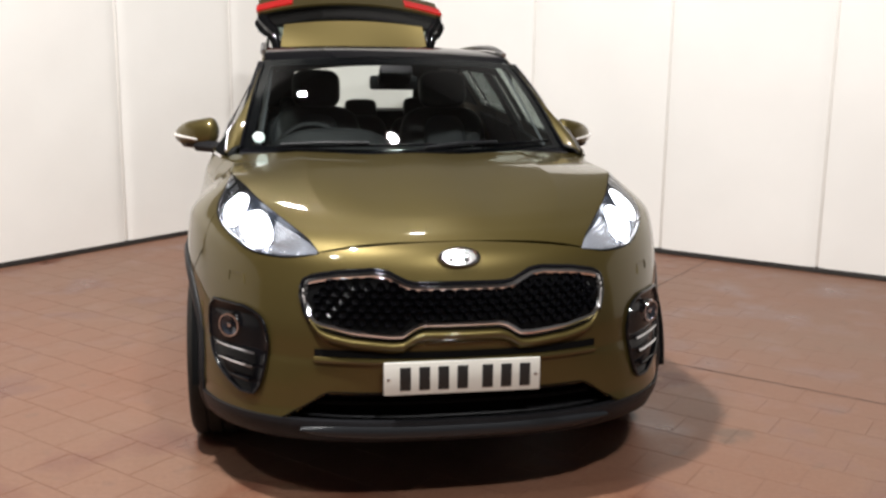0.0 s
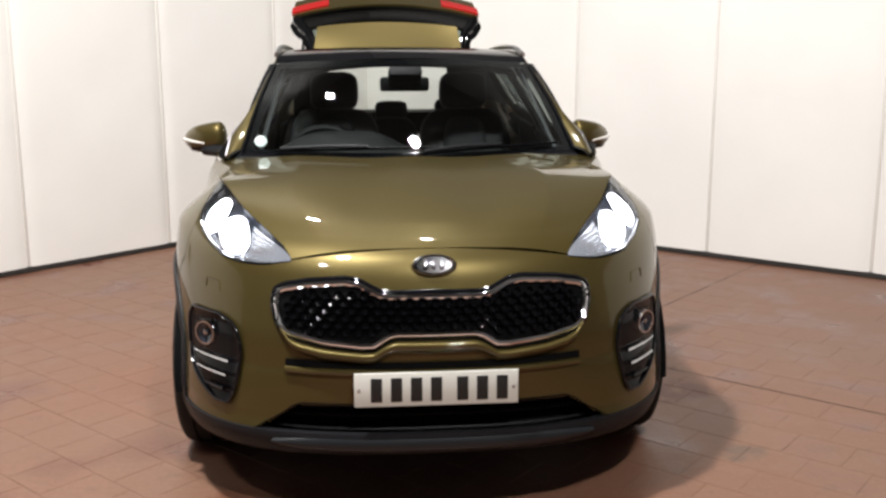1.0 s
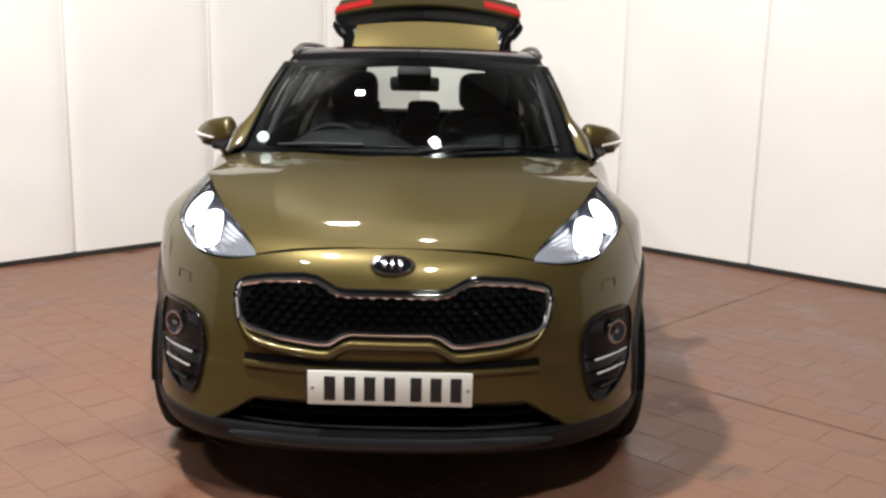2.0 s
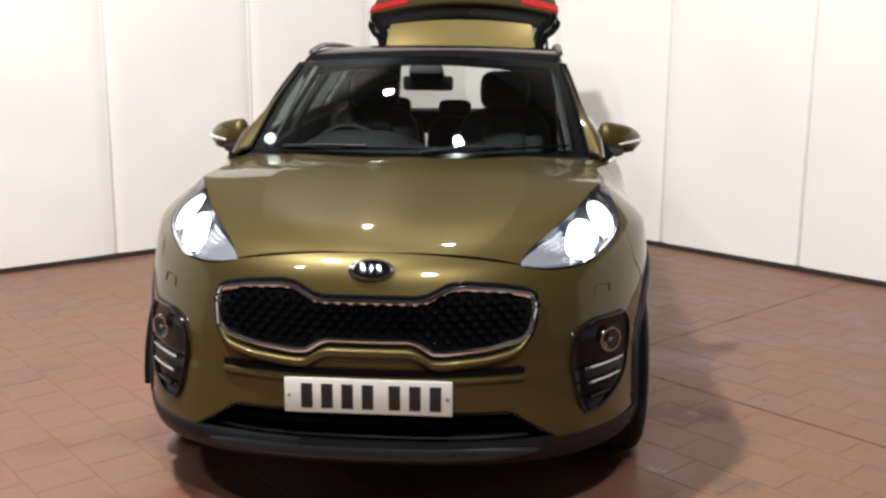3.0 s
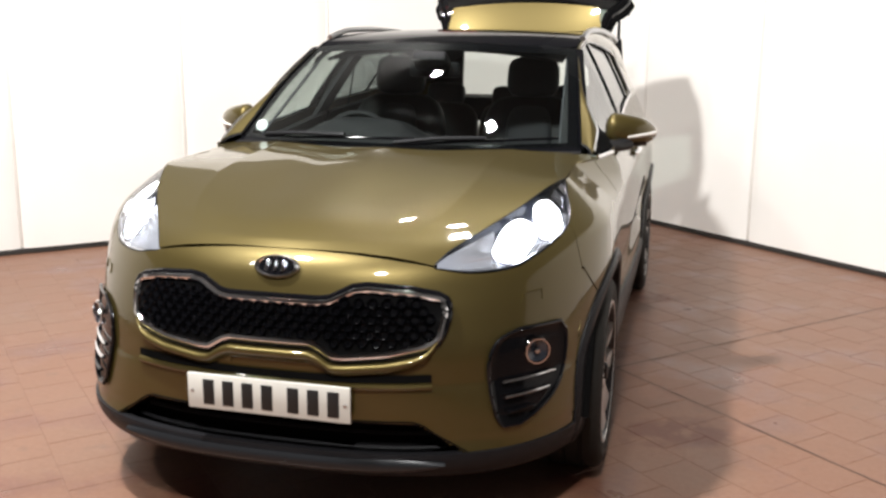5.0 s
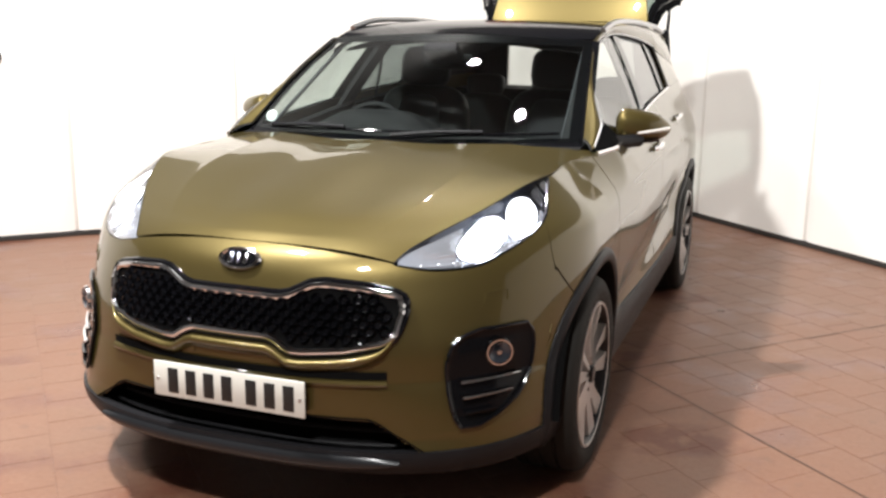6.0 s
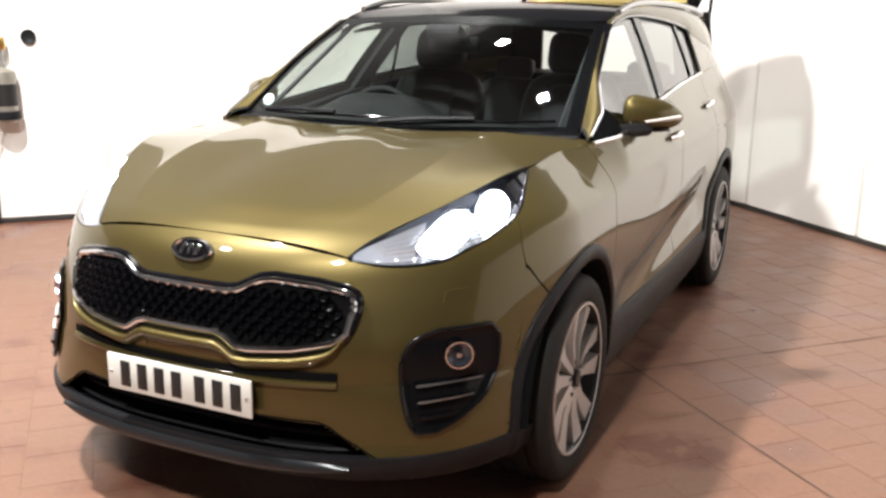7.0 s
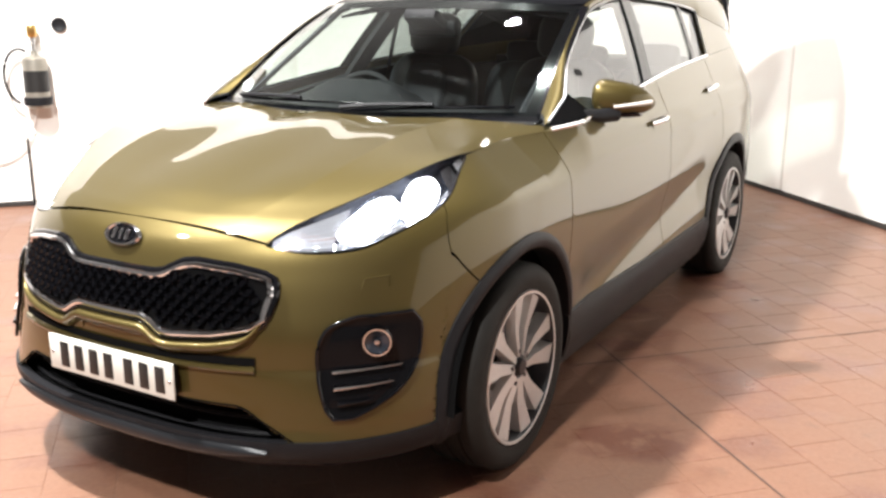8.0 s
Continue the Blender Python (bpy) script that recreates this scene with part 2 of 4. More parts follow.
def floor_material(name, base, worn, wet, pieces):
    """Worn terracotta: broad grey wear, small stains, damp red patches, grain."""
    m = bpy.data.materials.new(name)
    m.use_nodes = True
    nt = m.node_tree
    bs = nt.nodes["Principled BSDF"]
    geo = nt.nodes.new("ShaderNodeNewGeometry")

    def cloud(scale, detail, lo, hi, rough=0.55):
        n = nt.nodes.new("ShaderNodeTexNoise")
        n.inputs["Scale"].default_value, n.inputs["Detail"].default_value, n.inputs["Roughness"].default_value = scale, detail, rough
        nt.links.new(geo.outputs["Position"], n.inputs["Vector"])
        r = nt.nodes.new("ShaderNodeMapRange")
        r.inputs["From Min"].default_value, r.inputs["From Max"].default_value = lo, hi
        nt.links.new(n.outputs["Fac"], r.inputs["Value"])
        return r.outputs["Result"]

    def blend(fac, a, c, amount=1.0):
        x = nt.nodes.new("ShaderNodeMix")
        x.data_type = "RGBA"
        if amount < 1.0:
            k = nt.nodes.new("ShaderNodeMath")
            k.operation = "MULTIPLY"
            k.inputs[1].default_value = amount
            nt.links.new(fac, k.inputs[0])
            fac = k.outputs[0]
        nt.links.new(fac, x.inputs["Factor"])
        for key, val in (("A", a), ("B", c)):
            if isinstance(val, tuple):
                x.inputs[key].default_value = (*val, 1)
            else:
                nt.links.new(val, x.inputs[key])
        return x.outputs["Result"]

    col = blend(cloud(0.9, 5, 0.35, 0.68), base, worn)
    col = blend(cloud(2.3, 7, 0.53, 0.63), col, wet, 0.85)
    col = blend(cloud(9.0, 6, 0.62, 0.78), col, (0.07, 0.045, 0.034), 0.6)
    col = blend(cloud(60.0, 4, 0.3, 0.8), col, (0.30, 0.17, 0.115), 0.25)
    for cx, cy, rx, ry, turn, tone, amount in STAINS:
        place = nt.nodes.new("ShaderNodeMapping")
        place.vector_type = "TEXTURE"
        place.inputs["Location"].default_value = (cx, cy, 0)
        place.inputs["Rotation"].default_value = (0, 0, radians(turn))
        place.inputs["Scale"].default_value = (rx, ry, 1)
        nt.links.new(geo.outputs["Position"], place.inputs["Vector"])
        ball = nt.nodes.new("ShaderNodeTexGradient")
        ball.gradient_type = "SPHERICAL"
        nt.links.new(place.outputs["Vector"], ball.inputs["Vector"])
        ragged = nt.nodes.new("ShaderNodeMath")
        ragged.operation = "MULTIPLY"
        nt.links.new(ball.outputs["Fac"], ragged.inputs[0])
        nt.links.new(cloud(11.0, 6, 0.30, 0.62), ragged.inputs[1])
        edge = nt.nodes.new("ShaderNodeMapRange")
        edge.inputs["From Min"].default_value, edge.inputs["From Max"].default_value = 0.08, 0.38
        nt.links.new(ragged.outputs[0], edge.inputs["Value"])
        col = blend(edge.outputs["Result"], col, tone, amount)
    if pieces:
        info = nt.nodes.new("ShaderNodeObjectInfo")
        col = blend(info.outputs["Random"], col, worn, 0.22)
    nt.links.new(col, bs.inputs["Base Color"])
    rr = nt.nodes.new("ShaderNodeMapRange")
    rr.inputs["To Min"].default_value, rr.inputs["To Max"].default_value = 0.50, 0.24
    nt.links.new(cloud(2.3, 7, 0.5, 0.70), rr.inputs["Value"])
    nt.links.new(rr.outputs["Result"], bs.inputs["Roughness"])
    bp = nt.nodes.new("ShaderNodeBump")
    bp.inputs["Strength"].default_value, bp.inputs["Distance"].default_value = 0.18, 0.004
    nt.links.new(cloud(26.0, 6, 0.2, 0.8), bp.inputs["Height"])
    nt.links.new(bp.outputs["Normal"], bs.inputs["Normal"])
    return m


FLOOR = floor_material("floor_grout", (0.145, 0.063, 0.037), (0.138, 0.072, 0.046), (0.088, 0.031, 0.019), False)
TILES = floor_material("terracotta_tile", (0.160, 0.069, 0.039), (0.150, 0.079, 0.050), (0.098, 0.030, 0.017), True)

def room_slab(name, z0, z1, material, label, category):
    bm = bmesh.new()
    e = 0.3
    c = [CORNER - (DIR_R + DIR_L) * e, far_r + (DIR_R - DIR_L) * e, far_r + DIR_L * ROOM + (DIR_R + DIR_L) * e, far_l + (DIR_L - DIR_R) * e]
    lo = [bm.verts.new((p.x, p.y, z0)) for p in c]
    hi = [bm.verts.new((p.x, p.y, z1)) for p in c]
    bm.faces.new(lo)
    bm.faces.new(hi)
    for k in range(4):
        bm.faces.new([lo[k], lo[(k + 1) % 4], hi[(k + 1) % 4], hi[k]])
    bmesh.ops.recalc_face_normals(bm, faces=bm.faces)
    return tagged(part(name, bm, material), label, category, kind="structure")


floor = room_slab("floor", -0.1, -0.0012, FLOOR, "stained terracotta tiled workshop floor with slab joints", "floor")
room_slab("ceiling", HEIGHT, HEIGHT + 0.1, CEIL, "plain grey ceiling over the bay", "ceiling")

# ---- car: the outer form ----
NOSE = [(0.18, 0.12), (0.25, 0.04), (0.30, 0.012), (0.36, 0.028), (0.44, 0.024), (0.54, 0.02), (0.62, 0.022), (0.70, 0.04), (0.77, 0.062), (0.845, 0.096), (0.89, 0.145), (0.95, 0.27), (1.0, 0.36), (1.07, 0.5), (1.13, 0.6)]
FLANK = [(0.18, 0.85), (0.25, 0.885), (0.32, 0.902), (0.45, 0.91), (0.6, 0.914), (0.75, 0.915), (0.88, 0.910), (0.96, 0.902), (1.02, 0.888), (1.065, 0.864)]
AXLE_F, AXLE_R, HUB_Z = 0.89, 3.56, 0.345


def bell(x, c, w):
    return math.exp(-(((x - c) / w) ** 2))


def half_width(y, z):
    """Half the body's width at height z, as far as the flank goes, with its bulges."""
    if z <= 1.065:
        w = catmull(FLANK, z)
    else:
        d = z - 1.065
        w = 0.864 - 0.43 * d - 0.22 * d * d
    w += 0.014 * bell(y, AXLE_F, 0.45) * bell(z, 0.78, 0.15) + 0.022 * bell(y, AXLE_R + 0.05, 0.5) * bell(z, 0.82, 0.17)
    w -= 0.034 * bell(z, 0.43 + 0.11 * (y - 1.3), 0.11) * min(1, max(0, (y - 1.25) / 0.3)) * min(1, max(0, (3.3 - y) / 0.3))
    w += 0.005 * bell(z, 0.945, 0.02) * min(1, max(0, (y - 1.2) / 0.4))
    if z > 0.90 and y < 1.46:
        k = min(1, (z - 0.90) / 0.165)
        w -= 0.112 * k * k * (3 - 2 * k) * min(1, max(0, (1.46 - y) / 0.35))
    if z > 1.065 and y < 2.2:
        w -= 0.052 * min(1, (z - 1.065) / 0.2) * min(1, (2.2 - y) / 0.5)
    if y > 2.3:
        w *= 1 - 0.03 * ((y - 2.3) / 2.1) ** 2
    if y > 3.8:
        w *= 1 - 0.22 * ((y - 3.8) / 0.66) ** 3
    return w


def nose_power(z):
    return lerp(2.4, 2.05, min(1, max(0, (z - 0.5) / 0.4))) + 0.35 * min(1, max(0, (0.52 - z) / 0.15))


def skin(u, z, off=0.0):
    """A point of the outer skin: u runs from the middle of the nose (0) round the corner (1) and back along the flank in metres."""
    def raw(u, z):
        y0 = catmull(NOSE, z)
        n = nose_power(z)
        if u <= 1:
            th = max(0.0, u) * math.pi / 2
            y = y0 + (0.85 - y0) * (1 - max(0.0, math.cos(th)) ** (2 / n))
            x = math.sin(th) ** (2 / n)
        else:
            y, x = 0.85 + (u - 1), 1.0
        return Vector((x * half_width(y, z), y, z))
    p = raw(u, z)
    if off:
        a = raw(u + 0.004, z) - raw(max(0, u - 0.004), z)
        b = raw(u, z + 0.004) - raw(u, z - 0.004)
        p = p + a.cross(b).normalized() * off
    return p


def u_of_y(y, z):
    if y >= 0.85:
        return 1 + y - 0.85
    y0, n = catmull(NOSE, z), nose_power(z)
    c = min(1, max(0, 1 - (y - y0) / (0.85 - y0))) ** (n / 2)
    return math.acos(c) * 2 / math.pi


def u_of_x(x, z):
    n = nose_power(z)
    lo, hi = 0.0, 1.0
    for _ in range(30):
        m = (lo + hi) / 2
        if skin(m, z).x < x:
            lo = m
        else:
            hi = m
    return lo


def flank(y, z, off=0.0):
    return skin(u_of_y(y, z), z, off)


def on_nose(x, z, off=0.0):
    s = 1 if x >= 0 else -1
    p = skin(u_of_x(abs(x), z), z, off)
    return Vector((s * p.x, p.y, p.z))


# the lamps lie on the skin between these two lines, from the inner end to the tip
U_IN, U_TIP = u_of_x(0.455, 0.856), u_of_y(0.79, 1.055)
LAMP_LOW = [(0, 0.853), (0.15, 0.836), (0.34, 0.843), (0.44, 0.868), (0.54, 0.898), (0.70, 0.955), (0.85, 1.010), (1, 1.047)]
LAMP_HIGH = [(0, 0.860), (0.05, 0.893), (0.19, 0.940), (0.43, 0.993), (0.66, 1.030), (0.88, 1.049), (1, 1.053)]


def lamp_u(p):
    return lerp(U_IN, U_TIP, p)


def top_line(u):
    """The upper edge of the painted nose and wings."""
    if u < U_IN:
        return lerp(0.893, 0.855, (u / U_IN) ** 2)
    if u < U_TIP:
        return catmull(LAMP_LOW, (u - U_IN) / (U_TIP - U_IN)) - 0.003
    return min(1.064, lerp(1.049, 1.064, (u - U_TIP) / 0.3))


def low_line(y, z=0.34):
    """The lower edge of the painted body: cladding below it, round arches over the wheels."""
    base = 0.312 if y < 1.2 else 0.40
    for c in (AXLE_F, AXLE_R):
        d = abs(y - c)
        if d < 0.443:
            base = max(base, HUB_Z - 0.033 * (d / 0.443) ** 6 + math.sqrt(0.443**2 - d * d))
    return base


car = new("car")
tagged(car, "metallic olive-gold five-door SUV, headlights on, tailgate open", "car")


def both(name, fn, nu, nv, material, parent=None, label="", thick=0.0, flip=False):
    """The same panel on both flanks."""
    out = []
    for s in (1, -1):
        bm = sheet(mirror_fn(fn, s), nu, nv, thick, flip=flip if s > 0 else not flip)
        out.append(part(name, bm, material, (parent[s] if isinstance(parent, dict) else parent) or car, label))
    return {1: out[0], -1: out[1]}


def seam_u(v):
    """Where the bumper ends and the wing begins."""
    return lerp(u_of_y(0.665, 0.735), lamp_u(0.66), v)


def bumper_fn(a, v):
    u = (2 * a - 1) * seam_u(v)
    s, u = (1 if u >= 0 else -1), abs(u)
    y = skin(u, 0.4).y
    z = lerp(low_line(y), top_line(u), v)
    p = skin(u, z)
    return (s * p.x, p.y, p.z)


INTAKE_TOP = 0.416


def intake_half(z):
    return catmull([(0.31, 0.60), (0.345, 0.545), (0.38, 0.49), (0.405, 0.455), (0.418, 0.42)], z)


def opened(bm, inside):
    """Takes away the faces whose middle lies inside an opening."""
    bmesh.ops.delete(bm, geom=[f for f in bm.faces if inside(f.calc_center_median())], context="FACES")
    return bm


bumper = part("front_bumper", opened(sheet(bumper_fn, 200, 70, 0.004), lambda c: c.y < 0.45 and c.z < INTAKE_TOP - 0.006 and abs(c.x) < intake_half(c.z) - 0.008), PAINT, car, "olive-gold metallic bumper skin")


def wing_fn(a, v):
    u0 = seam_u(v) + 0.0026
    u1 = 1 + 1.265 - 0.85
    u = lerp(u0, u1, a)
    y = skin(u, 0.4).y if u < 1 else 0.85 + u - 1
    z = lerp(low_line(y), top_line(u), v)
    return skin(u, z)


both("wing", wing_fn, 110, 36, PAINT, thick=0.004)


BELT = [(1.26, 1.066), (1.45, 1.076), (1.63, 1.090), (1.95, 1.124), (2.27, 1.155), (2.67, 1.185), (3.34, 1.217), (4.42, 1.25)]


def belt(y):
    return catmull(BELT, y)


def side_fn(y0, y1):
    def fn(a, v):
        y = lerp(y0, y1, a)
        z = lerp(low_line(y), belt(y), v)
        return flank(y, z)
    return fn


door_f = both("front_door", side_fn(1.270, 2.420), 30, 40, PAINT, thick=0.004)
door_r = both("rear_door", side_fn(2.425, 3.300), 60, 40, PAINT, thick=0.004)
both("rear_wing", side_fn(3.305, 4.42), 80, 40, PAINT, thick=0.004)

# ---- car: bonnet ----


def hood_edge(v):
    if v < 0.62:
        p = v / 0.62
        u = lamp_u(p)
        return skin(u, catmull(LAMP_HIGH, p) + 0.002)
    t = (v - 0.62) / 0.38
    z = lerp(1.055, 1.070, t)
    y = lerp(skin(U_TIP, 1.055).y, 1.38, t)
    p = flank(y, min(1.064, z))
    return Vector((p.x - 0.003, y, z))


HOOD_MID = [(0.15, 0.898), (0.20, 0.922), (0.30, 0.962), (0.50, 1.016), (0.80, 1.075), (1.12, 1.106)]


def hood_fn(a, v):
    s = 2 * a - 1
    k = abs(s)
    soft = sum((hood_edge(min(1.0, max(0.0, v + d))) for d in (-0.12, -0.09, -0.06, -0.03, 0.0, 0.03, 0.06, 0.09, 0.12)), Vector()) / 9
    e = hood_edge(v).lerp(soft, (1 - k**6) * min(1, v * 8, (1 - v) * 8))
    yc = lerp(0.152, 1.10, v ** 1.15)
    zc = catmull(HOOD_MID, yc)
    kc = lerp(0.70, 0.59, v)
    fade = min(1, v * 2.5)
    ridge = fade * 0.0055 * math.exp(-abs(k - kc) / (0.11 if k < kc else 0.08))
    ridge -= fade * 0.007 * bell(k, lerp(0.34, 0.24, v), 0.16)
    z = zc + (e.z - zc) * k ** 3.1 + ridge * (1 - k**8)
    if v < 0.05:
        z -= 0.004 * (1 - v / 0.05)
    return (s * e.x, yc + (e.y - yc) * k**2, z)


bonnet = part("bonnet", sheet(hood_fn, 200, 70, 0.004), PAINT, car, "olive-gold metallic bonnet with two creases")

# ---- car: glass house ----


def screen_fn(a, v, off=0.0):
    s = 2 * a - 1
    lo = Vector((0.738 * s, 1.15 + 0.225 * s * s, 1.098 + 0.008 * s * s))
    hi = Vector((0.632 * s, 1.89 + 0.13 * s * s, 1.508 - 0.022 * s * s))
    p = lo.lerp(hi, v)
    n = Vector((0.12 * s, -0.46, 0.87)).normalized()
    return p + n * (0.022 * math.sin(v * math.pi) + off)


windscreen = part("windscreen", sheet(screen_fn, 30, 20), GLASS, car, "clear curved windscreen")
# black printed border
for a0, a1, v0, v1, off in ((0, 1, -0.04, 0.035, -0.004), (0, 1, 0.915, 1.0, -0.004), (0, 0.034, 0.03, 0.94, -0.004), (0.966, 1, 0.03, 0.94, -0.004), (-0.018, 0.006, 0.0, 0.97, 0.008), (0.994, 1.018, 0.0, 0.97, 0.008)):
    part("screen_border", sheet(lambda a, v: screen_fn(lerp(a0, a1, a), lerp(v0, v1, v), off), 30, 8), GLOSSBLACK, windscreen)

WINDOW_TOP = [(1.29, 1.082), (1.46, 1.165), (1.66, 1.272), (1.94, 1.418), (2.15, 1.484), (2.5, 1.512), (3.0, 1.496), (3.4, 1.462), (3.54, 1.435), (3.62, 1.40)]


def win_top(y):
    return catmull(WINDOW_TOP, y)


ROOF_EDGE = [(1.375, 1.118), (1.7, 1.335), (2.02, 1.487), (2.3, 1.540), (2.8, 1.562), (3.4, 1.555), (4.15, 1.525)]
ROOF_MID = [(1.89, 1.508), (2.15, 1.55), (2.6, 1.58), (3.3, 1.585), (4.15, 1.57)]


def roof_side(y):
    return Vector((0.632 if y > 2.02 else lerp(0.742, 0.632, (y - 1.375) / 0.645), y, catmull(ROOF_EDGE, y)))


def rail_fn(a, v):
    """The painted frame between the side windows and the roof or windscreen."""
    y = lerp(1.375, 4.15, a)
    lo_y = lerp(1.29, 4.2, a)
    zt = win_top(lo_y) if lo_y < 3.58 else lerp(1.415, 1.30, (lo_y - 3.58) / 0.6)
    lo = flank(lo_y, zt + 0.004)
    hi = roof_side(y)
    p = lo.lerp(hi, v)
    n = Vector((0.7, -0.15, 0.7)).normalized()
    return p + n * 0.008 * math.sin(v * math.pi)


both("roof_frame", rail_fn, 90, 10, PAINT, thick=0.004)


def roof_fn(a, v):
    s = 2 * a - 1
    y = lerp(1.905, 4.15, v)
    e = roof_side(y + 0.13 * s * s * (1 - v))
    zc = catmull(ROOF_MID, y)
    k = abs(s)
    return (s * e.x * 0.995, y + 0.13 * s * s * (1 - v), zc + (e.z - zc) * k**2.3)


part("roof_panel", sheet(roof_fn, 40, 50, 0.004), ROOFGLASS, car, "glossy black panoramic glass roof")


def quarter_fn(a, v):
    top = lerp(1.44, 1.30, a)
    z = lerp(belt(3.4 + a), top, v)
    y = lerp(3.36 + 0.75 * (z - 1.22), 4.35, a)
    return flank(y, z, -0.002)


both("rear_pillar", quarter_fn, 30, 16, PAINT, thick=0.004)


def raked(y0, y1, s0, s1, off, rise=0.0):
    """A strip of the side between the belt and the window line; its front and rear edges lean back by s0 and s1."""
    def fn(a, v):
        y, lean = lerp(y0, y1, a), lerp(s0, s1, a)
        zb = belt(y) + 0.006
        yt = y
        for _ in range(6):
            yt = y + lean * max(0.0, win_top(yt) - zb)
        zt = max(zb + 0.001, win_top(yt) + rise)
        return flank(lerp(y, yt, v), lerp(zb, zt, v), off)
    return fn


both("side_window", raked(1.295, 2.285, 0.0, 0.55, -0.012), 30, 14, TINT, door_f)
both("side_window", raked(2.40, 3.11, 0.55, 0.55, -0.012), 24, 14, PRIVACY, door_r)
both("quarter_window", raked(3.15, 3.36, 0.55, 0.75, -0.012), 12, 14, PRIVACY)
both("door_post", raked(2.28, 2.335, 0.55, 0.55, -0.004, 0.004), 4, 12, GLOSSBLACK, thick=0.006)
both("door_post", raked(2.34, 2.405, 0.55, 0.55, -0.005, 0.004), 4, 12, GLOSSBLACK, thick=0.006)
both("door_post", raked(3.105, 3.155, 0.55, 0.55, -0.004, 0.004), 4, 12, GLOSSBLACK, thick=0.006)
for s in (1, -1):
    low, high = [], []
    for k in range(50):
        y = lerp(1.30, 3.36, k / 49)
        p = flank(y, belt(y) + 0.002, 0.004)
        low.append((s * p.x, p.y, p.z))
    for k in range(60):
        y = lerp(3.52, 1.31, k / 59)
        p = flank(y, win_top(y) + 0.002, 0.003)
        high.append((s * p.x, p.y, p.z))
    part("window_trim", tube(low, 0.008, 6, squash=1.2), CHROME, car, "bright chrome strip along the belt line")
    part("window_trim", tube(low[-1:] + high, 0.0045, 6), SATIN, car, "thin bright edge over the side windows")

# ---- car: dark inner shell ----
part("floor_pan", block(0, 2.25, 0.27, 1.30, 4.1, 0.12, 0.03), DARK, car)
part("engine_bay", block(0, 0.80, 0.60, 0.9, 0.80, 0.56, 0.05), DARK, car)


def inner_nose(a, v):
    u = (2 * a - 1) * 0.62
    p = skin(abs(u), lerp(0.24, 0.86, v), -0.07)
    return (p.x if u > 0 else -p.x, p.y, p.z)


part("nose_backing", sheet(inner_nose, 40, 12), DARK, car)
for y0, y1 in ((1.34, 2.40), (2.44, 3.16)):
    both("door_card", lambda a, v: flank(lerp(y0, y1, a), lerp(0.42, belt(lerp(y0, y1, a)) + 0.004, v), -0.06), 8, 10, TRIM, thick=0.02)
both("load_side", lambda a, v: (lerp(0.80, 0.70, v), lerp(3.16, 4.35, a), lerp(0.75, 1.12, v)), 8, 8, TRIM, thick=0.02)
part("bulkhead", block(0, 1.30, 0.70, 1.5, 0.05, 0.70, 0.01), DARK, car)
part("headliner", sheet(lambda a, v: (lerp(-0.57, 0.57, a), lerp(1.98, 4.1, v), catmull(ROOF_MID, lerp(1.98, 4.1, v)) - 0.055 - 0.05 * (2 * a - 1) ** 2), 16, 20, 0.01, flip=True), TRIM, car)
both("pillar_lining", lambda a, v: Vector(quarter_fn(a, v)) - Vector((0.035, 0.0, 0.0)), 20, 10, TRIM, thick=0.005)
both("frame_lining", lambda a, v: Vector(rail_fn(lerp(0.0, 0.24, a), lerp(-0.03, 1.03, v))) - Vector((0.7, -0.15, 0.7)).normalized() * 0.009, 24, 6, TRIM, thick=0.002)
both("frame_lining", lambda a, v: Vector(rail_fn(lerp(0.22, 1.0, a), v)) - Vector((0.03, 0.0, 0.022)), 40, 6, TRIM, thick=0.005)

# ---- car: cladding ----
ARCH = [(0.453, -0.010), (0.449, 0.006), (0.432, 0.013), (0.412, 0.013), (0.402, 0.008), (0.396, -0.07)]
for name, c in (("front_arch_cladding", AXLE_F), ("rear_arch_cladding", AXLE_R)):
    def arch_fn(a, v, c=c):
        ang = radians(lerp(-14, 194, a))
        k = v * (len(ARCH) - 1)
        i = min(len(ARCH) - 2, int(k))
        r, off = [lerp(ARCH[i][n], ARCH[i + 1][n], k - i) for n in (0, 1)]
        return flank(c + r * math.cos(ang), HUB_Z + r * math.sin(ang), off)
    both(name, arch_fn, 60, 10, PLASTIC, label="matt black plastic wheel arch")
    both("wheel_well", lambda a, v, c=c: (lerp(0.60, 0.90, v), c + 0.42 * math.cos(math.pi * a), HUB_Z - 0.02 + 0.42 * math.sin(math.pi * a)), 24, 4, DARK)
    both("well_liner", lambda a, v, c=c: (0.60, c + 0.43 * v * math.cos(math.pi * a), HUB_Z - 0.05 + 0.43 * v * math.sin(math.pi * a)), 24, 4, DARK)

SILL = [(0.17, -0.05), (0.19, 0.0), (0.205, 0.012), (0.36, 0.014), (0.405, 0.010), (0.412, -0.004)]


def sill_fn(a, v):
    k = v * (len(SILL) - 1)
    i = min(len(SILL) - 2, int(k))
    z, off = [lerp(SILL[i][n], SILL[i + 1][n], k - i) for n in (0, 1)]
    return flank(lerp(1.28, 3.17, a), z, off)


both("sill_cladding", sill_fn, 30, 10, PLASTIC, label="matt black plastic sill")


def apron_fn(a, v):
    u = (2 * a - 1) * u_of_y(0.60, 0.7) * 1.02
    s, u = (1 if u >= 0 else -1), abs(u)
    z = lerp(0.24, 0.325, v)
    p = skin(u, z, 0.008 if 0.02 < v < 0.98 else -0.02)
    return (s * p.x, p.y, p.z)


part("front_apron", sheet(apron_fn, 60, 14), PLASTIC, car, "matt black plastic lower apron")


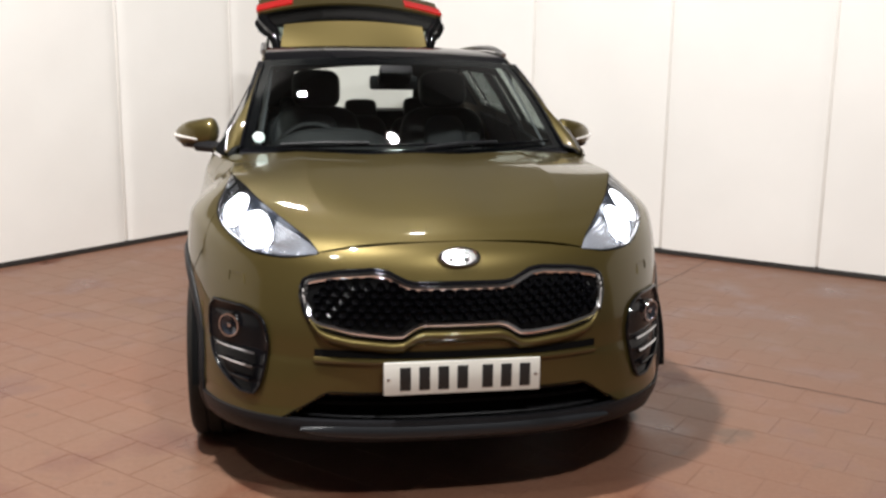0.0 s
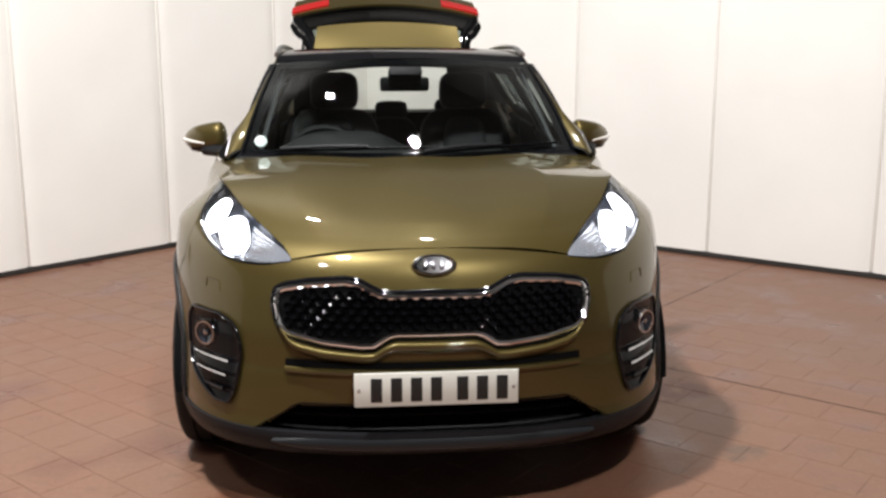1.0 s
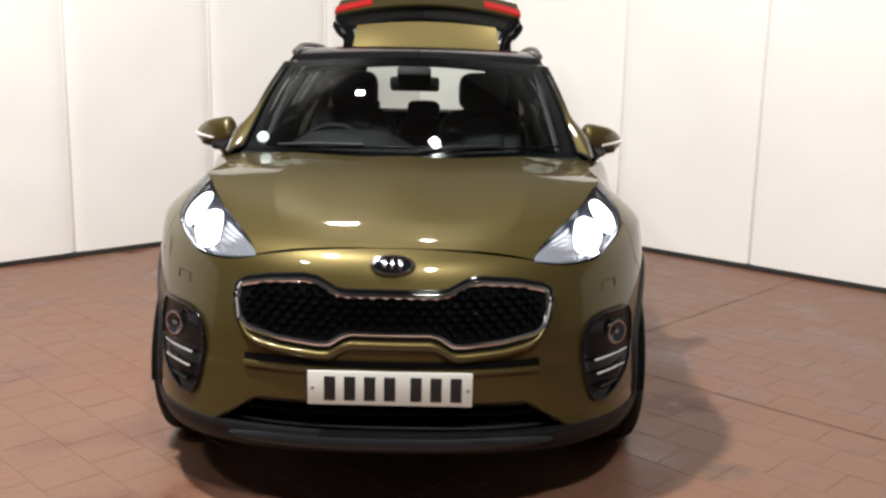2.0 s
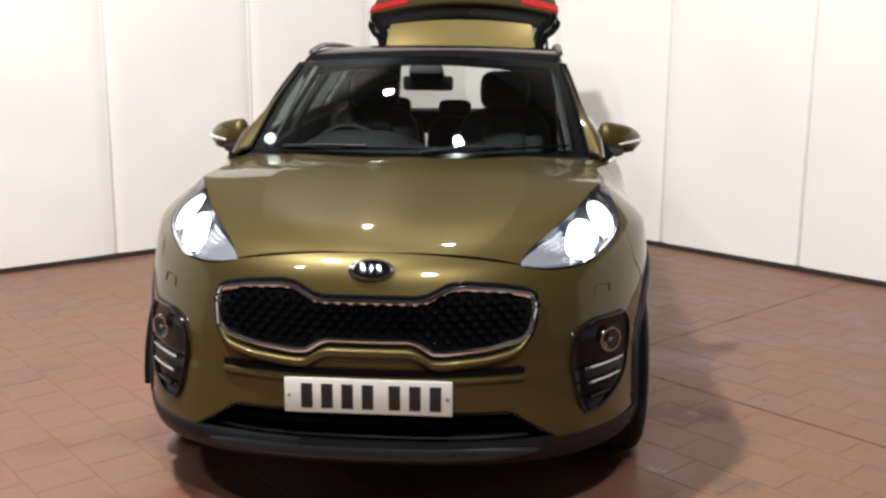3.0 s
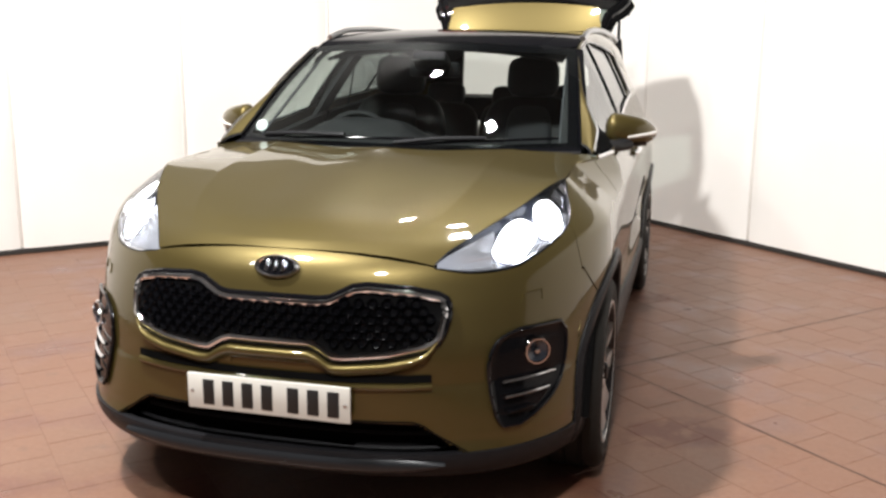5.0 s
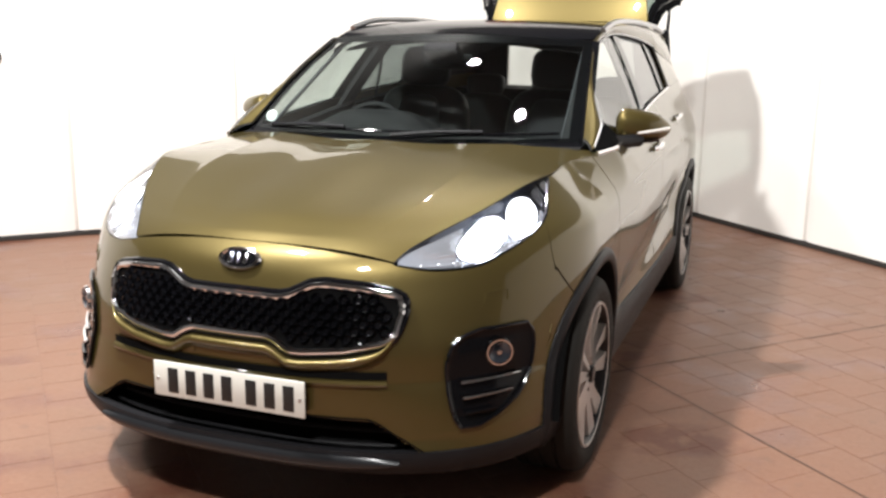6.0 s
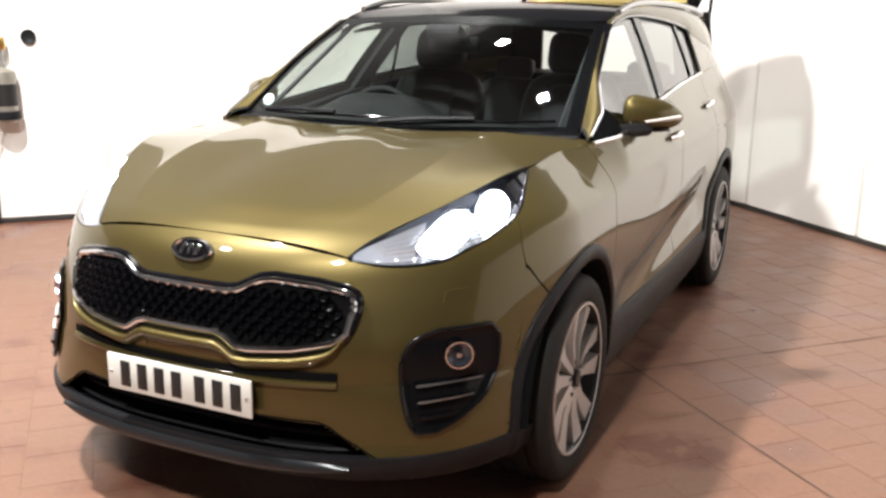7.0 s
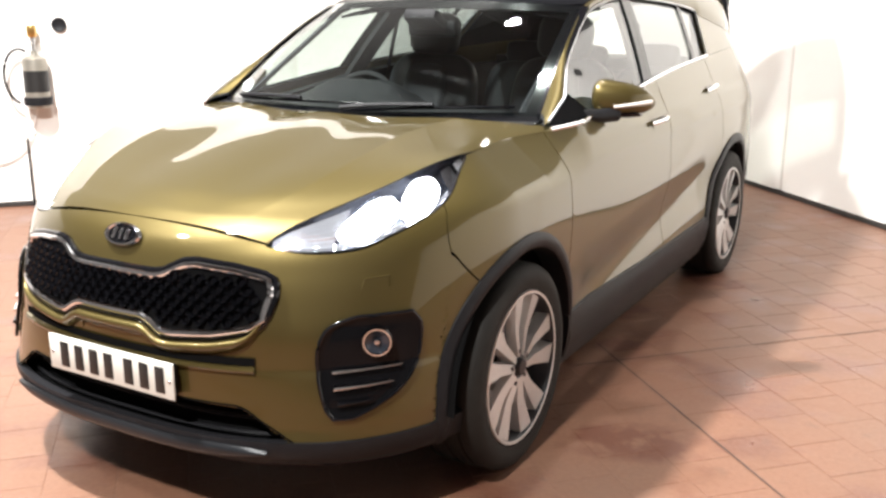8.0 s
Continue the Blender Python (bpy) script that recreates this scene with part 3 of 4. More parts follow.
def skid_fn(a, v):
    x = lerp(-0.52, 0.52, a)
    mid = 0.283 + 0.012 * (abs(x) / 0.52) ** 3
    h = 0.022 * (1 - (abs(x) / 0.54) ** 6)
    p = on_nose(x, mid + (v - 0.5) * 2 * h, 0.012 + 0.012 * math.sin(math.pi * v))
    return p


part("skid_plate", sheet(skid_fn, 40, 8, 0.01), SKID, car, "grey satin skid strip under the nose")

# ---- car: nose ----


def nose_patch(zs, left, right, off, nu=24, nv=16):
    """A patch of the nose between two edge lines over the heights zs."""
    def fn(a, v):
        z = lerp(zs[0], zs[1], v)
        return on_nose(lerp(left(z), right(z), a), z, off(a, v) if callable(off) else off)
    return sheet(fn, nu, nv)


def intake_wall(a, v):
    """The sides and roof of the recess, from the bumper's edge inwards."""
    if a < 0.25 or a > 0.75:
        z = lerp(0.30, INTAKE_TOP, (a if a < 0.25 else 1 - a) / 0.25)
        x = intake_half(z) * (-1 if a < 0.5 else 1)
    else:
        z, x = INTAKE_TOP, lerp(-1, 1, (a - 0.25) / 0.5) * intake_half(INTAKE_TOP)
    p = on_nose(x, z, 0.004)
    return (p.x * (1 - 0.04 * v), p.y + 0.11 * v, p.z - 0.01 * v)


intake = part("lower_intake", sheet(intake_wall, 96, 4, 0.003), DARK, bumper, "black lower air intake")
part("intake_back", sheet(lambda a, v: on_nose(lerp(-0.56, 0.56, a), lerp(0.27, 0.425, v), -0.095), 30, 6), DARK, intake)
part("intake_floor", sheet(lambda a, v: on_nose(lerp(-0.60, 0.60, a), 0.305, 0.0) + Vector((0, 0.14 * v, -0.005)), 30, 3, 0.004), DARK, intake)
for z in (0.335, 0.365, 0.393):
    part("intake_slat", tube([on_nose(lerp(-1, 1, k / 24) * (intake_half(z) - 0.03), z, -0.045) for k in range(25)], 0.006, 6), PLASTIC, intake)
part("bumper_slot", nose_patch((0.533, 0.556), lambda z: -0.475, lambda z: 0.475, 0.006, 30, 3), DARK, bumper, "thin black slot across the bumper")
part("bumper_bar", tube([on_nose(lerp(-0.475, 0.475, k / 40), 0.521, 0.004) for k in range(41)], 0.011, 8), PAINT, bumper)

GRILLE_TOP = [(0, 0.768), (0.14, 0.767), (0.17, 0.772), (0.23, 0.803), (0.27, 0.808), (0.38, 0.798), (0.455, 0.782), (0.48, 0.768)]
GRILLE_LOW = [(0, 0.632), (0.12, 0.632), (0.145, 0.624), (0.185, 0.598), (0.22, 0.596), (0.34, 0.606), (0.44, 0.626), (0.475, 0.655), (0.484, 0.69)]
GX = 0.505


def g_top(x):
    return line(GRILLE_TOP, abs(x) * 0.958)


def g_low(x):
    return line(GRILLE_LOW, abs(x) * 0.958)


def outline(inset, off):
    """The grille's rim, inset towards its middle."""
    pts = []
    for k in range(81):
        x = lerp(-GX + 0.004, GX - 0.004, k / 80) * (1 - inset * 2)
        pts.append(on_nose(x, g_top(x) - inset, off))
    for k in range(1, 8):
        z = lerp(g_top(GX) - inset, g_low(GX) + inset, k / 8)
        pts.append(on_nose(GX * (1 - inset * 2) + 0.006 * math.sin(math.pi * k / 8), z, off))
    for k in range(81):
        x = lerp(GX - 0.004, -GX + 0.004, k / 80) * (1 - inset * 2)
        pts.append(on_nose(x, g_low(x) + inset, off))
    for k in range(1, 8):
        z = lerp(g_low(GX) + inset, g_top(GX) - inset, k / 8)
        pts.append(on_nose(-GX * (1 - inset * 2) - 0.006 * math.sin(math.pi * k / 8), z, off))
    return pts


grille = part("grille", sheet(lambda a, v: on_nose(lerp(-GX, GX, a), lerp(g_low(lerp(-GX, GX, a)), g_top(lerp(-GX, GX, a)), v), 0.003), 80, 8), DARK, car, "black honeycomb grille")
part("grille_frame", tube(outline(0.012, 0.008), 0.0105, 8, True), CHROME, grille, "bright chrome grille surround")
part("grille_rim", tube(outline(0.0, 0.004), 0.011, 8, True), GLOSSBLACK, grille, "gloss black outer rim")
LIP = [(0.0, -0.008, 0.002), (0.4, -0.015, 0.023), (0.6, -0.027, 0.025), (1.0, -0.050, 0.001)]


def lip_fn(a, v):
    x = lerp(-0.512, 0.512, a)
    ends = max(0.0, (abs(x) - 0.42) / 0.092)
    drop = catmull([(k[0], k[1]) for k in LIP], v) * (1 - 0.45 * ends)
    return on_nose(x, g_low(x) + drop + 0.035 * ends**2, catmull([(k[0], k[2]) for k in LIP], v) * (1 - 0.75 * ends**2))


part("grille_lip", sheet(lip_fn, 90, 14), PAINT, bumper, "raised gold ledge under the grille")
bm = bmesh.new()
pitch_x, pitch_z = 0.040, 0.0215
for row in range(0, 11):
    z = 0.606 + row * pitch_z
    for col in range(-13, 14):
        x = (col + 0.5 * (row % 2)) * pitch_x
        if abs(x) > GX - 0.03 or z > g_top(x) - 0.031 or z < g_low(x) + 0.031:
            continue
        six = ((-1.0, 0.0), (-0.36, 0.95), (0.36, 0.95), (1.0, 0.0), (0.36, -0.95), (-0.36, -0.95))
        c = [on_nose(x + dx * 0.0185, z + dz * 0.0175, 0.004) for dx, dz in six]
        i = [on_nose(x + dx * 0.0150, z + dz * 0.0135 + 0.0015, 0.018) for dx, dz in six]
        hole = [on_nose(x + dx * 0.0095, z + dz * 0.0085, 0.005) for dx, dz in six]
        rings = [[bm.verts.new(p) for p in r] for r in (c, i, hole)]
        for a, b in zip(rings, rings[1:]):
            for k in range(6):
                bm.faces.new([a[k], a[(k + 1) % 6], b[(k + 1) % 6], b[k]])
        bm.faces.new(rings[2])
bmesh.ops.recalc_face_normals(bm, faces=bm.faces)
tagged(part("grille_mesh", bm, GLOSSBLACK, grille, "gloss black honeycomb cells", 20), kind="stuff")

badge_m = Matrix.Translation(on_nose(0, 0.847, 0.006)) @ pose(0, 0, 0, 58, 0, 0)
badge = part("badge", lathe([(0.0, 0.004), (0.052, 0.004), (0.056, 0.0)], badge_m @ Matrix.Diagonal((1.12, 0.56, 1, 1)), 32), GLOSSBLACK, car, "oval badge with a chrome rim")
part("badge_rim", lathe([(0.049, 0.003), (0.054, 0.009), (0.062, 0.007), (0.065, 0.0)], badge_m @ Matrix.Diagonal((1.12, 0.56, 1, 1)), 36), CHROME, badge)
for x, w in ((-0.028, 0.014), (-0.002, 0.008), (0.024, 0.014)):
    b = block(0, 0, 0, w, 0.034, 0.006, 0.002)
    bmesh.ops.transform(b, matrix=badge_m @ Matrix.Translation((x, 0, 0.006)), verts=b.verts)
    part("badge_bar", b, CHROME, badge)

plate = part("number_plate", block(0, 0.002, 0.4725, 0.52, 0.008, 0.111, 0.003), PLATE, car, "white acrylic number plate with dark bars")
for x in (-0.190, -0.127, -0.064, -0.001, 0.082, 0.145, 0.208):
    part("plate_bar", block(x, -0.003, 0.472, 0.036, 0.003, 0.078, 0.001), INK, plate)
for x in (-0.245, 0.245):
    part("plate_screw", lathe([(0.0, 0.004), (0.005, 0.003), (0.006, 0)], pose(x, -0.002, 0.4725, 90, 0, 0), 12), SATIN, plate)
part("plate_backing", block(0, 0.016, 0.4725, 0.50, 0.022, 0.10, 0.003), PLASTIC, plate)
for x in (-0.40, -0.13, 0.14, 0.41):
    p = on_nose(x, 0.575, 0.001)
    part("parking_sensor", lathe([(0.0, 0.003), (0.009, 0.002), (0.010, 0)], Matrix.Translation(p) @ pose(0, 0, 0, 90, 0, 30 * x), 14), PAINT, bumper)

# fog lamp recesses
FOG_IN = [(0.385, 0.672), (0.41, 0.655), (0.45, 0.642), (0.50, 0.630), (0.56, 0.623), (0.61, 0.630), (0.645, 0.652), (0.665, 0.70)]
FOG_OUT = [(0.385, 0.712), (0.41, 0.752), (0.45, 0.792), (0.50, 0.811), (0.58, 0.818), (0.635, 0.815), (0.665, 0.80)]
for s in (1, -1):
    def fog_fn(a, v):
        z = lerp(0.385, 0.665, v)
        rim = max(0.0, 1 - min(a, 1 - a, v, 1 - v) / 0.08)
        p = on_nose(lerp(catmull(FOG_IN, z), catmull(FOG_OUT, z), a), z, 0.003 + 0.006 * rim)
        return (s * p.x, p.y, p.z)
    fog = part("fog_lamp_bezel", sheet(fog_fn, 24, 30, flip=s < 0), BEZEL, car, "gloss black fog lamp surround")
    p = on_nose(0.742, 0.594, 0.012)
    m = Matrix.Translation((s * p.x, p.y, p.z)) @ pose(0, 0, 0, 90, 0, s * 34)
    part("fog_lamp", lathe([(0.0, -0.006), (0.012, -0.004), (0.024, 0.0), (0.034, 0.007)], m, 28), LAMPDARK, fog, "clear round fog lamp")
    part("fog_ring", lathe([(0.034, 0.002), (0.036, 0.012), (0.040, 0.012), (0.043, 0.0)], m, 32), CHROME, fog, "bright ring round the fog lamp")
    part("fog_bulb", lathe([(0.0, 0.010), (0.008, 0.008), (0.011, 0.0)], m, 16), REFLECTOR, fog)
    rim = [fog_fn(a, v) for a, v in [(k / 20, 0.0) for k in range(20)] + [(1.0, k / 24) for k in range(24)] + [(1 - k / 20, 1.0) for k in range(20)] + [(0.0, 1 - k / 24) for k in range(24)]]
    part("bezel_rim", tube(rim, 0.006, 8, True), GLOSSBLACK, fog, "raised gloss black rim")
    for z in (0.515, 0.472, 0.428):
        x0, x1 = catmull(FOG_IN, z) + 0.03, catmull(FOG_OUT, z) - 0.025
        pts = []
        for k in range(12):
            q = on_nose(lerp(x0, x1, k / 11), z + 0.006 * k / 11, 0.016)
            pts.append((s * q.x, q.y, q.z))
        part("fog_slat", tube(pts, lambda t: 0.0085 - 0.005 * t, 8, squash=0.8), CHROME if z > 0.44 else GLOSSBLACK, fog)
    # washer cover outline on the bumper
    q = [on_nose(0.70 + dx, 0.735 + dz, 0.0015) for dx, dz in ((0.0, 0.0), (0.002, 0.03), (0.05, 0.036), (0.054, 0.006))]
    part("washer_cover", tube([(s * a.x, a.y, a.z) for a in q], 0.002, 5), PAINT, bumper)

# ---- car: headlamps ----


def lamp_z(p, v):
    return lerp(catmull(LAMP_LOW, p), catmull(LAMP_HIGH, p), v)


for s in (1, -1):
    def at(p, v, off):
        q = skin(lamp_u(p), lamp_z(p, v), off)
        return (s * q.x, q.y, q.z)
    lamp = part("headlamp", sheet(lambda a, v: at(a, v, -0.055), 40, 8, flip=s < 0), LAMPDARK, car, "swept-back headlamp, lit")
    part("lamp_edge", sheet(lambda a, v: at(a, 0.0, -0.06 * v), 40, 3), LAMPDARK, lamp)
    part("lamp_edge", sheet(lambda a, v: at(a, 1.0, -0.06 * v), 40, 3), LAMPDARK, lamp)
    part("lamp_lens", sheet(lambda a, v: at(a, v, 0.0), 40, 10, flip=s < 0), LENS, lamp, "clear lens cover")
    for pc, dp in ((0.345, 0.108), (0.570, 0.110)):
        def bowl(a, v, rim=1.0, depth=-0.014, dome=0.010):
            th = math.tau * a
            return at(pc + dp * v * rim * math.cos(th), 0.52 + 0.38 * v * rim * math.sin(th), depth + dome * (1 - v * v))
        part("projector", sheet(bowl, 32, 6, flip=s < 0), LAMPON, lamp, "glowing white projector")
        part("projector_ring", tube([at(pc + dp * 1.04 * math.cos(t), 0.52 + 0.42 * math.sin(t), -0.014) for t in [math.tau * k / 32 for k in range(32)]], 0.004, 6, True), CHROME, lamp)
    part("running_light", sheet(lambda a, v: at(lerp(0.06, 0.72, a), lerp(0.05, 0.22, v), -0.020 - 0.003 * math.sin(60 * a)), 90, 3, flip=s < 0), LAMPDIM, lamp, "bright lower light strip")
    # the reflector's weak emission stands in for lamp light caught on its ribs
    part("side_reflector", sheet(lambda a, v: at(lerp(0.015, 0.24, a), lerp(0.05, 0.93, v), -0.016 - 0.004 * math.sin(14 * math.pi * v)), 12, 28, flip=s < 0), LAMPDIM, lamp, "ribbed inner reflector")
    part("side_reflector", sheet(lambda a, v: at(lerp(0.74, 0.84, a), lerp(0.12, 0.8, v), -0.02), 8, 4, flip=s < 0), REFLECTOR, lamp)
    part("side_reflector", sheet(lambda a, v: at(lerp(0.86, 0.95, a), lerp(0.1, 0.7, v), -0.012), 8, 4, flip=s < 0), SATIN, lamp)
    part("lamp_chrome", tube([at(lerp(0.02, 0.98, k / 30), 0.04, -0.006) for k in range(31)], 0.004, 6), CHROME, lamp)

# ---- car: wheels ----
TYRE = [(0.250, -0.012), (0.262, 0.004), (0.29, 0.010), (0.315, 0.008), (0.336, -0.004), (0.3455, -0.022), (0.3455, -0.05), (0.339, -0.053), (0.339, -0.061), (0.347, -0.064), (0.347, -0.105), (0.340, -0.108), (0.340, -0.117), (0.347, -0.120), (0.347, -0.16), (0.339, -0.163), (0.339, -0.171), (0.3455, -0.175), (0.3455, -0.2), (0.335, -0.222), (0.30, -0.232), (0.240, -0.225)]


def wheel(s, y):
    m = Matrix.Translation((s * 0.918, y, HUB_Z)) @ pose(0, 0, 0, 0, s * 90, 0)
    w = part("wheel", lathe([(0.256, -0.006), (0.252, 0.004), (0.246, 0.004), (0.240, -0.010), (0.234, -0.05), (0.205, -0.15), (0.02, -0.15), (0.0, -0.15)], m, 60), DARKALLOY, car, "machined alloy wheel with dark gaps")
    part("tyre", lathe(TYRE, m, 72), RUBBER, w, "black road tyre")
    part("rim_lip", lathe([(0.259, -0.004), (0.256, 0.006), (0.247, 0.006), (0.242, -0.006)], m, 60), MACHINED, w)
    part("brake_disc", lathe([(0.05, -0.105), (0.15, -0.105), (0.155, -0.115), (0.05, -0.118)], m, 36), SATIN, w)
    for k in range(10):
        ang = 36 * k + (2 if k % 2 else -2) + 8
        lean = -6 if k % 2 else 6
        bm = bmesh.new()
        outl = ((0.040, -0.012), (0.130, -0.019), (0.246, -0.036), (0.246, 0.036), (0.130, 0.019), (0.040, 0.012))
        top = [bm.verts.new((r, w_, -0.004 - 0.012 * (1 - abs(r - 0.12) / 0.12) + (0.003 if w_ > 0 else -0.003))) for r, w_ in outl]
        low = [bm.verts.new((r, w_ * 1.25, -0.045)) for r, w_ in outl]
        bm.faces.new(top)
        bm.faces.new(low[::-1])
        for i in range(6):
            bm.faces.new([top[i], low[i], low[(i + 1) % 6], top[(i + 1) % 6]])
        bmesh.ops.transform(bm, matrix=m @ pose(0, 0, 0, 0, 0, ang) @ Matrix.Translation((0.03, 0, 0)) @ pose(0, 0, 0, 0, 0, lean) @ Matrix.Translation((-0.03, 0, 0)), verts=bm.verts)
        bmesh.ops.recalc_face_normals(bm, faces=bm.faces)
        part("spoke", bm, MACHINED, w, sharp=20)
    part("hub_cap", lathe([(0.0, 0.004), (0.026, 0.003), (0.030, -0.002), (0.034, -0.02)], m, 28), DARKALLOY, w)
    for k in range(5):
        a = radians(72 * k + 44)
        part("wheel_nut", lathe([(0.0, -0.006), (0.008, -0.007), (0.009, -0.03)], m @ Matrix.Translation((0.056 * math.cos(a), 0.056 * math.sin(a), 0)), 8), DARKALLOY, w)


for s in (1, -1):
    for y in (AXLE_F, AXLE_R):
        wheel(s, y)

# ---- car: mirrors, handles, rails ----


def pw(c, e):
    return math.copysign(abs(c) ** e, c)


for s in (1, -1):
    reach = 0.045 if s < 0 else 0.0

    def shell_fn(a, v):
        f = 0.5 - 0.5 * math.cos(math.pi * v)
        x = 0.800 + 0.215 * f
        full = max(0.0, 1 - max(0.0, 1 - f / 0.22) ** 2.2) ** 0.5 * max(0.0, 1 - max(0.0, (f - 0.55) / 0.45) ** 2.6) ** 0.5
        th = math.tau * a
        up = math.sin(th)
        high = (0.072 if up > 0 else 0.066) * (1 - 0.30 * f * f) * full
        deep = 0.080 * (1 - 0.25 * f) * full
        y = deep * pw(math.cos(th), 0.8)
        y = y * 0.35 if y > 0 else y
        return (s * (x + reach), 1.735 + 0.10 * f * f + y, 1.152 - 0.024 * f + high * pw(up, 0.8))
    mirror = part("door_mirror", sheet(shell_fn, 40, 26, flip=s > 0), PAINT, door_f[s], "olive-gold door mirror with indicator strip")

    def shell_at(x, z):
        """The front of the mirror shell at this distance from its root and height."""
        f = (x - 0.800) / 0.215
        full = max(0.0, 1 - max(0.0, (f - 0.55) / 0.45) ** 2.6) ** 0.5
        high = 0.066 * (1 - 0.30 * f * f) * full
        rel = min(1.0, abs(z - (1.152 - 0.024 * f)) / max(0.001, high))
        return Vector((s * (x + reach), 1.735 + 0.10 * f * f - 0.080 * (1 - 0.25 * f) * full * max(0.0, 1 - rel ** 2.5) ** 0.4, z))
    strip = [shell_at(lerp(0.90, 1.008, k / 14), lerp(1.118, 1.132, k / 14)) + Vector((0, -0.002, 0)) for k in range(15)]
    part("indicator", tube(strip, lambda t: 0.005 + 0.004 * t, 8), AMBERWHITE, mirror)
    part("mirror_base", sheet(lambda a, v: shell_at(lerp(0.815, 0.975, a), 1.152 - 0.111 * (lerp(0.815, 0.975, a) - 0.8) - 0.064 * (1 - 0.3 * ((lerp(0.815, 0.975, a) - 0.8) / 0.215) ** 2) + 0.016 * v) + Vector((0, -0.003, -0.003)), 16, 4, 0.004, flip=s > 0), GLOSSBLACK, mirror, "black lower edge of the mirror")
    part("mirror_arm", tube([(s * 0.80, 1.52, 1.105), (s * 0.83, 1.57, 1.092), (s * 0.86, 1.65, 1.085), (s * (0.90 + reach), 1.72, 1.088)], lambda t: 0.024 + 0.004 * t, 10), PLASTIC, mirror, "black mirror arm")

    def foot_fn(a, v):
        y = lerp(1.31, 1.585, a)
        z = lerp(belt(y) + 0.004, max(belt(y) + 0.012, min(win_top(y) - 0.006, 1.215 - 0.75 * (y - 1.45))), v)
        p = flank(y, z, 0.005)
        return (s * p.x, p.y, p.z)
    part("mirror_foot", sheet(foot_fn, 14, 6, 0.006, flip=s < 0), DARK, mirror, "black triangle at the mirror's root")
    part("mirror_glass", block(s * (0.90 + reach), 1.80, 1.142, 0.15, 0.004, 0.09, 0.002, pose(0, 0, 0, 0, 0, s * 14)), CHROME, mirror)
    for y, z, door in ((2.26, 1.0, door_f), (3.21, 1.06, door_r)):
        pts = []
        for k in range(9):
            t = k / 8
            q = flank(y - 0.10 + 0.20 * t, z + 0.006 * t, 0.006 + 0.024 * math.sin(math.pi * t) ** 0.6)
            pts.append((s * q.x, q.y, q.z))
        part("handle", tube(pts, lambda t: 0.012, 8), CHROME, door[s], "chrome pull handle")
        q = flank(y, z, 0.001)
        part("handle_cup", sheet(lambda a, v: (s * flank(y + (a - 0.5) * 0.15, z + (v - 0.5) * 0.06, 0.002).x, y + (a - 0.5) * 0.15, z + (v - 0.5) * 0.06), 6, 4), PAINT, door[s])
    rail = []
    for k in range(30):
        t = k / 29
        y = lerp(2.18, 4.05, t)
        e = roof_side(y)
        lift = 0.014 * min(1, math.sin(math.pi * t) * 2.6)
        rail.append((s * (e.x + 0.004), y, e.z + 0.004 + lift))
    part("roof_rail", tube(rail, lambda t: 0.014, 8), SATIN, car, "satin silver roof rail")

# ---- car: cowl, wipers, screen fittings ----
part("cowl", sheet(lambda a, v: ((2 * a - 1) * 0.742, lerp(1.085, 1.17, v) + 0.225 * (2 * a - 1) ** 2, 1.086 + 0.010 * v - 0.004 * (2 * a - 1) ** 2), 30, 4, 0.01), PLASTIC, car, "black cowl panel below the windscreen")
for x0, x1, v1 in ((-0.55, 0.10, 0.09), (0.02, 0.62, 0.085)):
    pts = [screen_fn((lerp(x0, x1, k / 14) / 0.70 + 1) / 2, lerp(0.0, v1 * 0.5, math.sin(math.pi * k / 28)), 0.015) for k in range(15)]
    wiper = part("wiper", tube(pts, 0.006, 6), GLOSSBLACK, windscreen, "black wiper blade")
    part("wiper_arm", tube([Vector(pts[0]) + Vector((0.02, -0.03, 0.012)), Vector(pts[4]) + Vector((0, -0.016, 0.018)), Vector(pts[8]) + Vector((0, -0.006, 0.012))], 0.009, 6), PLASTIC, wiper)
part("tax_disc", lathe([(0.0, 0.0), (0.026, 0.0), (0.027, -0.001)], Matrix.Translation(screen_fn(0.048, 0.11, -0.006)) @ pose(0, 0, 0, 62, 0, 0), 24), WHITE, windscreen, "pale round paper disc")
part("sensor_pod", block(0, 1.80, 1.425, 0.16, 0.12, 0.05, 0.015, pose(0, 0, 0, -28, 0, 0)), TRIM, windscreen)
part("rear_view_mirror", block(0, 1.86, 1.385, 0.24, 0.03, 0.07, 0.014, pose(0, 0, 0, 8, 0, 0)), TRIM, car, "black inside mirror")

# ---- car: cabin ----
part("dashboard", sheet(lambda a, v: (lerp(-0.71, 0.71, a), lerp(1.26 + 0.2 * (2 * a - 1) ** 2, 1.84, v), 1.062 + 0.022 * math.sin(math.pi * min(1, v * 1.2)) - 0.6 * max(0, v - 0.90) + 0.105 * math.exp(-(((a - 0.29) / 0.20) ** 4)) * bell(v, 0.84, 0.22)), 40, 24, 0.03), TRIM, car, "black dashboard")
part("dash_front", block(0, 1.74, 0.80, 1.46, 0.10, 0.36, 0.03), TRIM, car)
sw = Matrix.Translation((-0.40, 1.86, 1.008)) @ pose(0, 0, 0, 62, 0, 0)
wheel_pts = [sw @ Vector((0.185 * math.cos(t), 0.185 * math.sin(t), 0)) for t in [math.tau * k / 40 for k in range(40)]]
steer = part("steering_wheel", tube(wheel_pts, 0.016, 8, True), TRIM, car, "black steering wheel")
b = block(0, 0, 0, 0.15, 0.11, 0.04, 0.015)
bmesh.ops.transform(b, matrix=sw @ Matrix.Translation((0, -0.01, -0.02)), verts=b.verts)
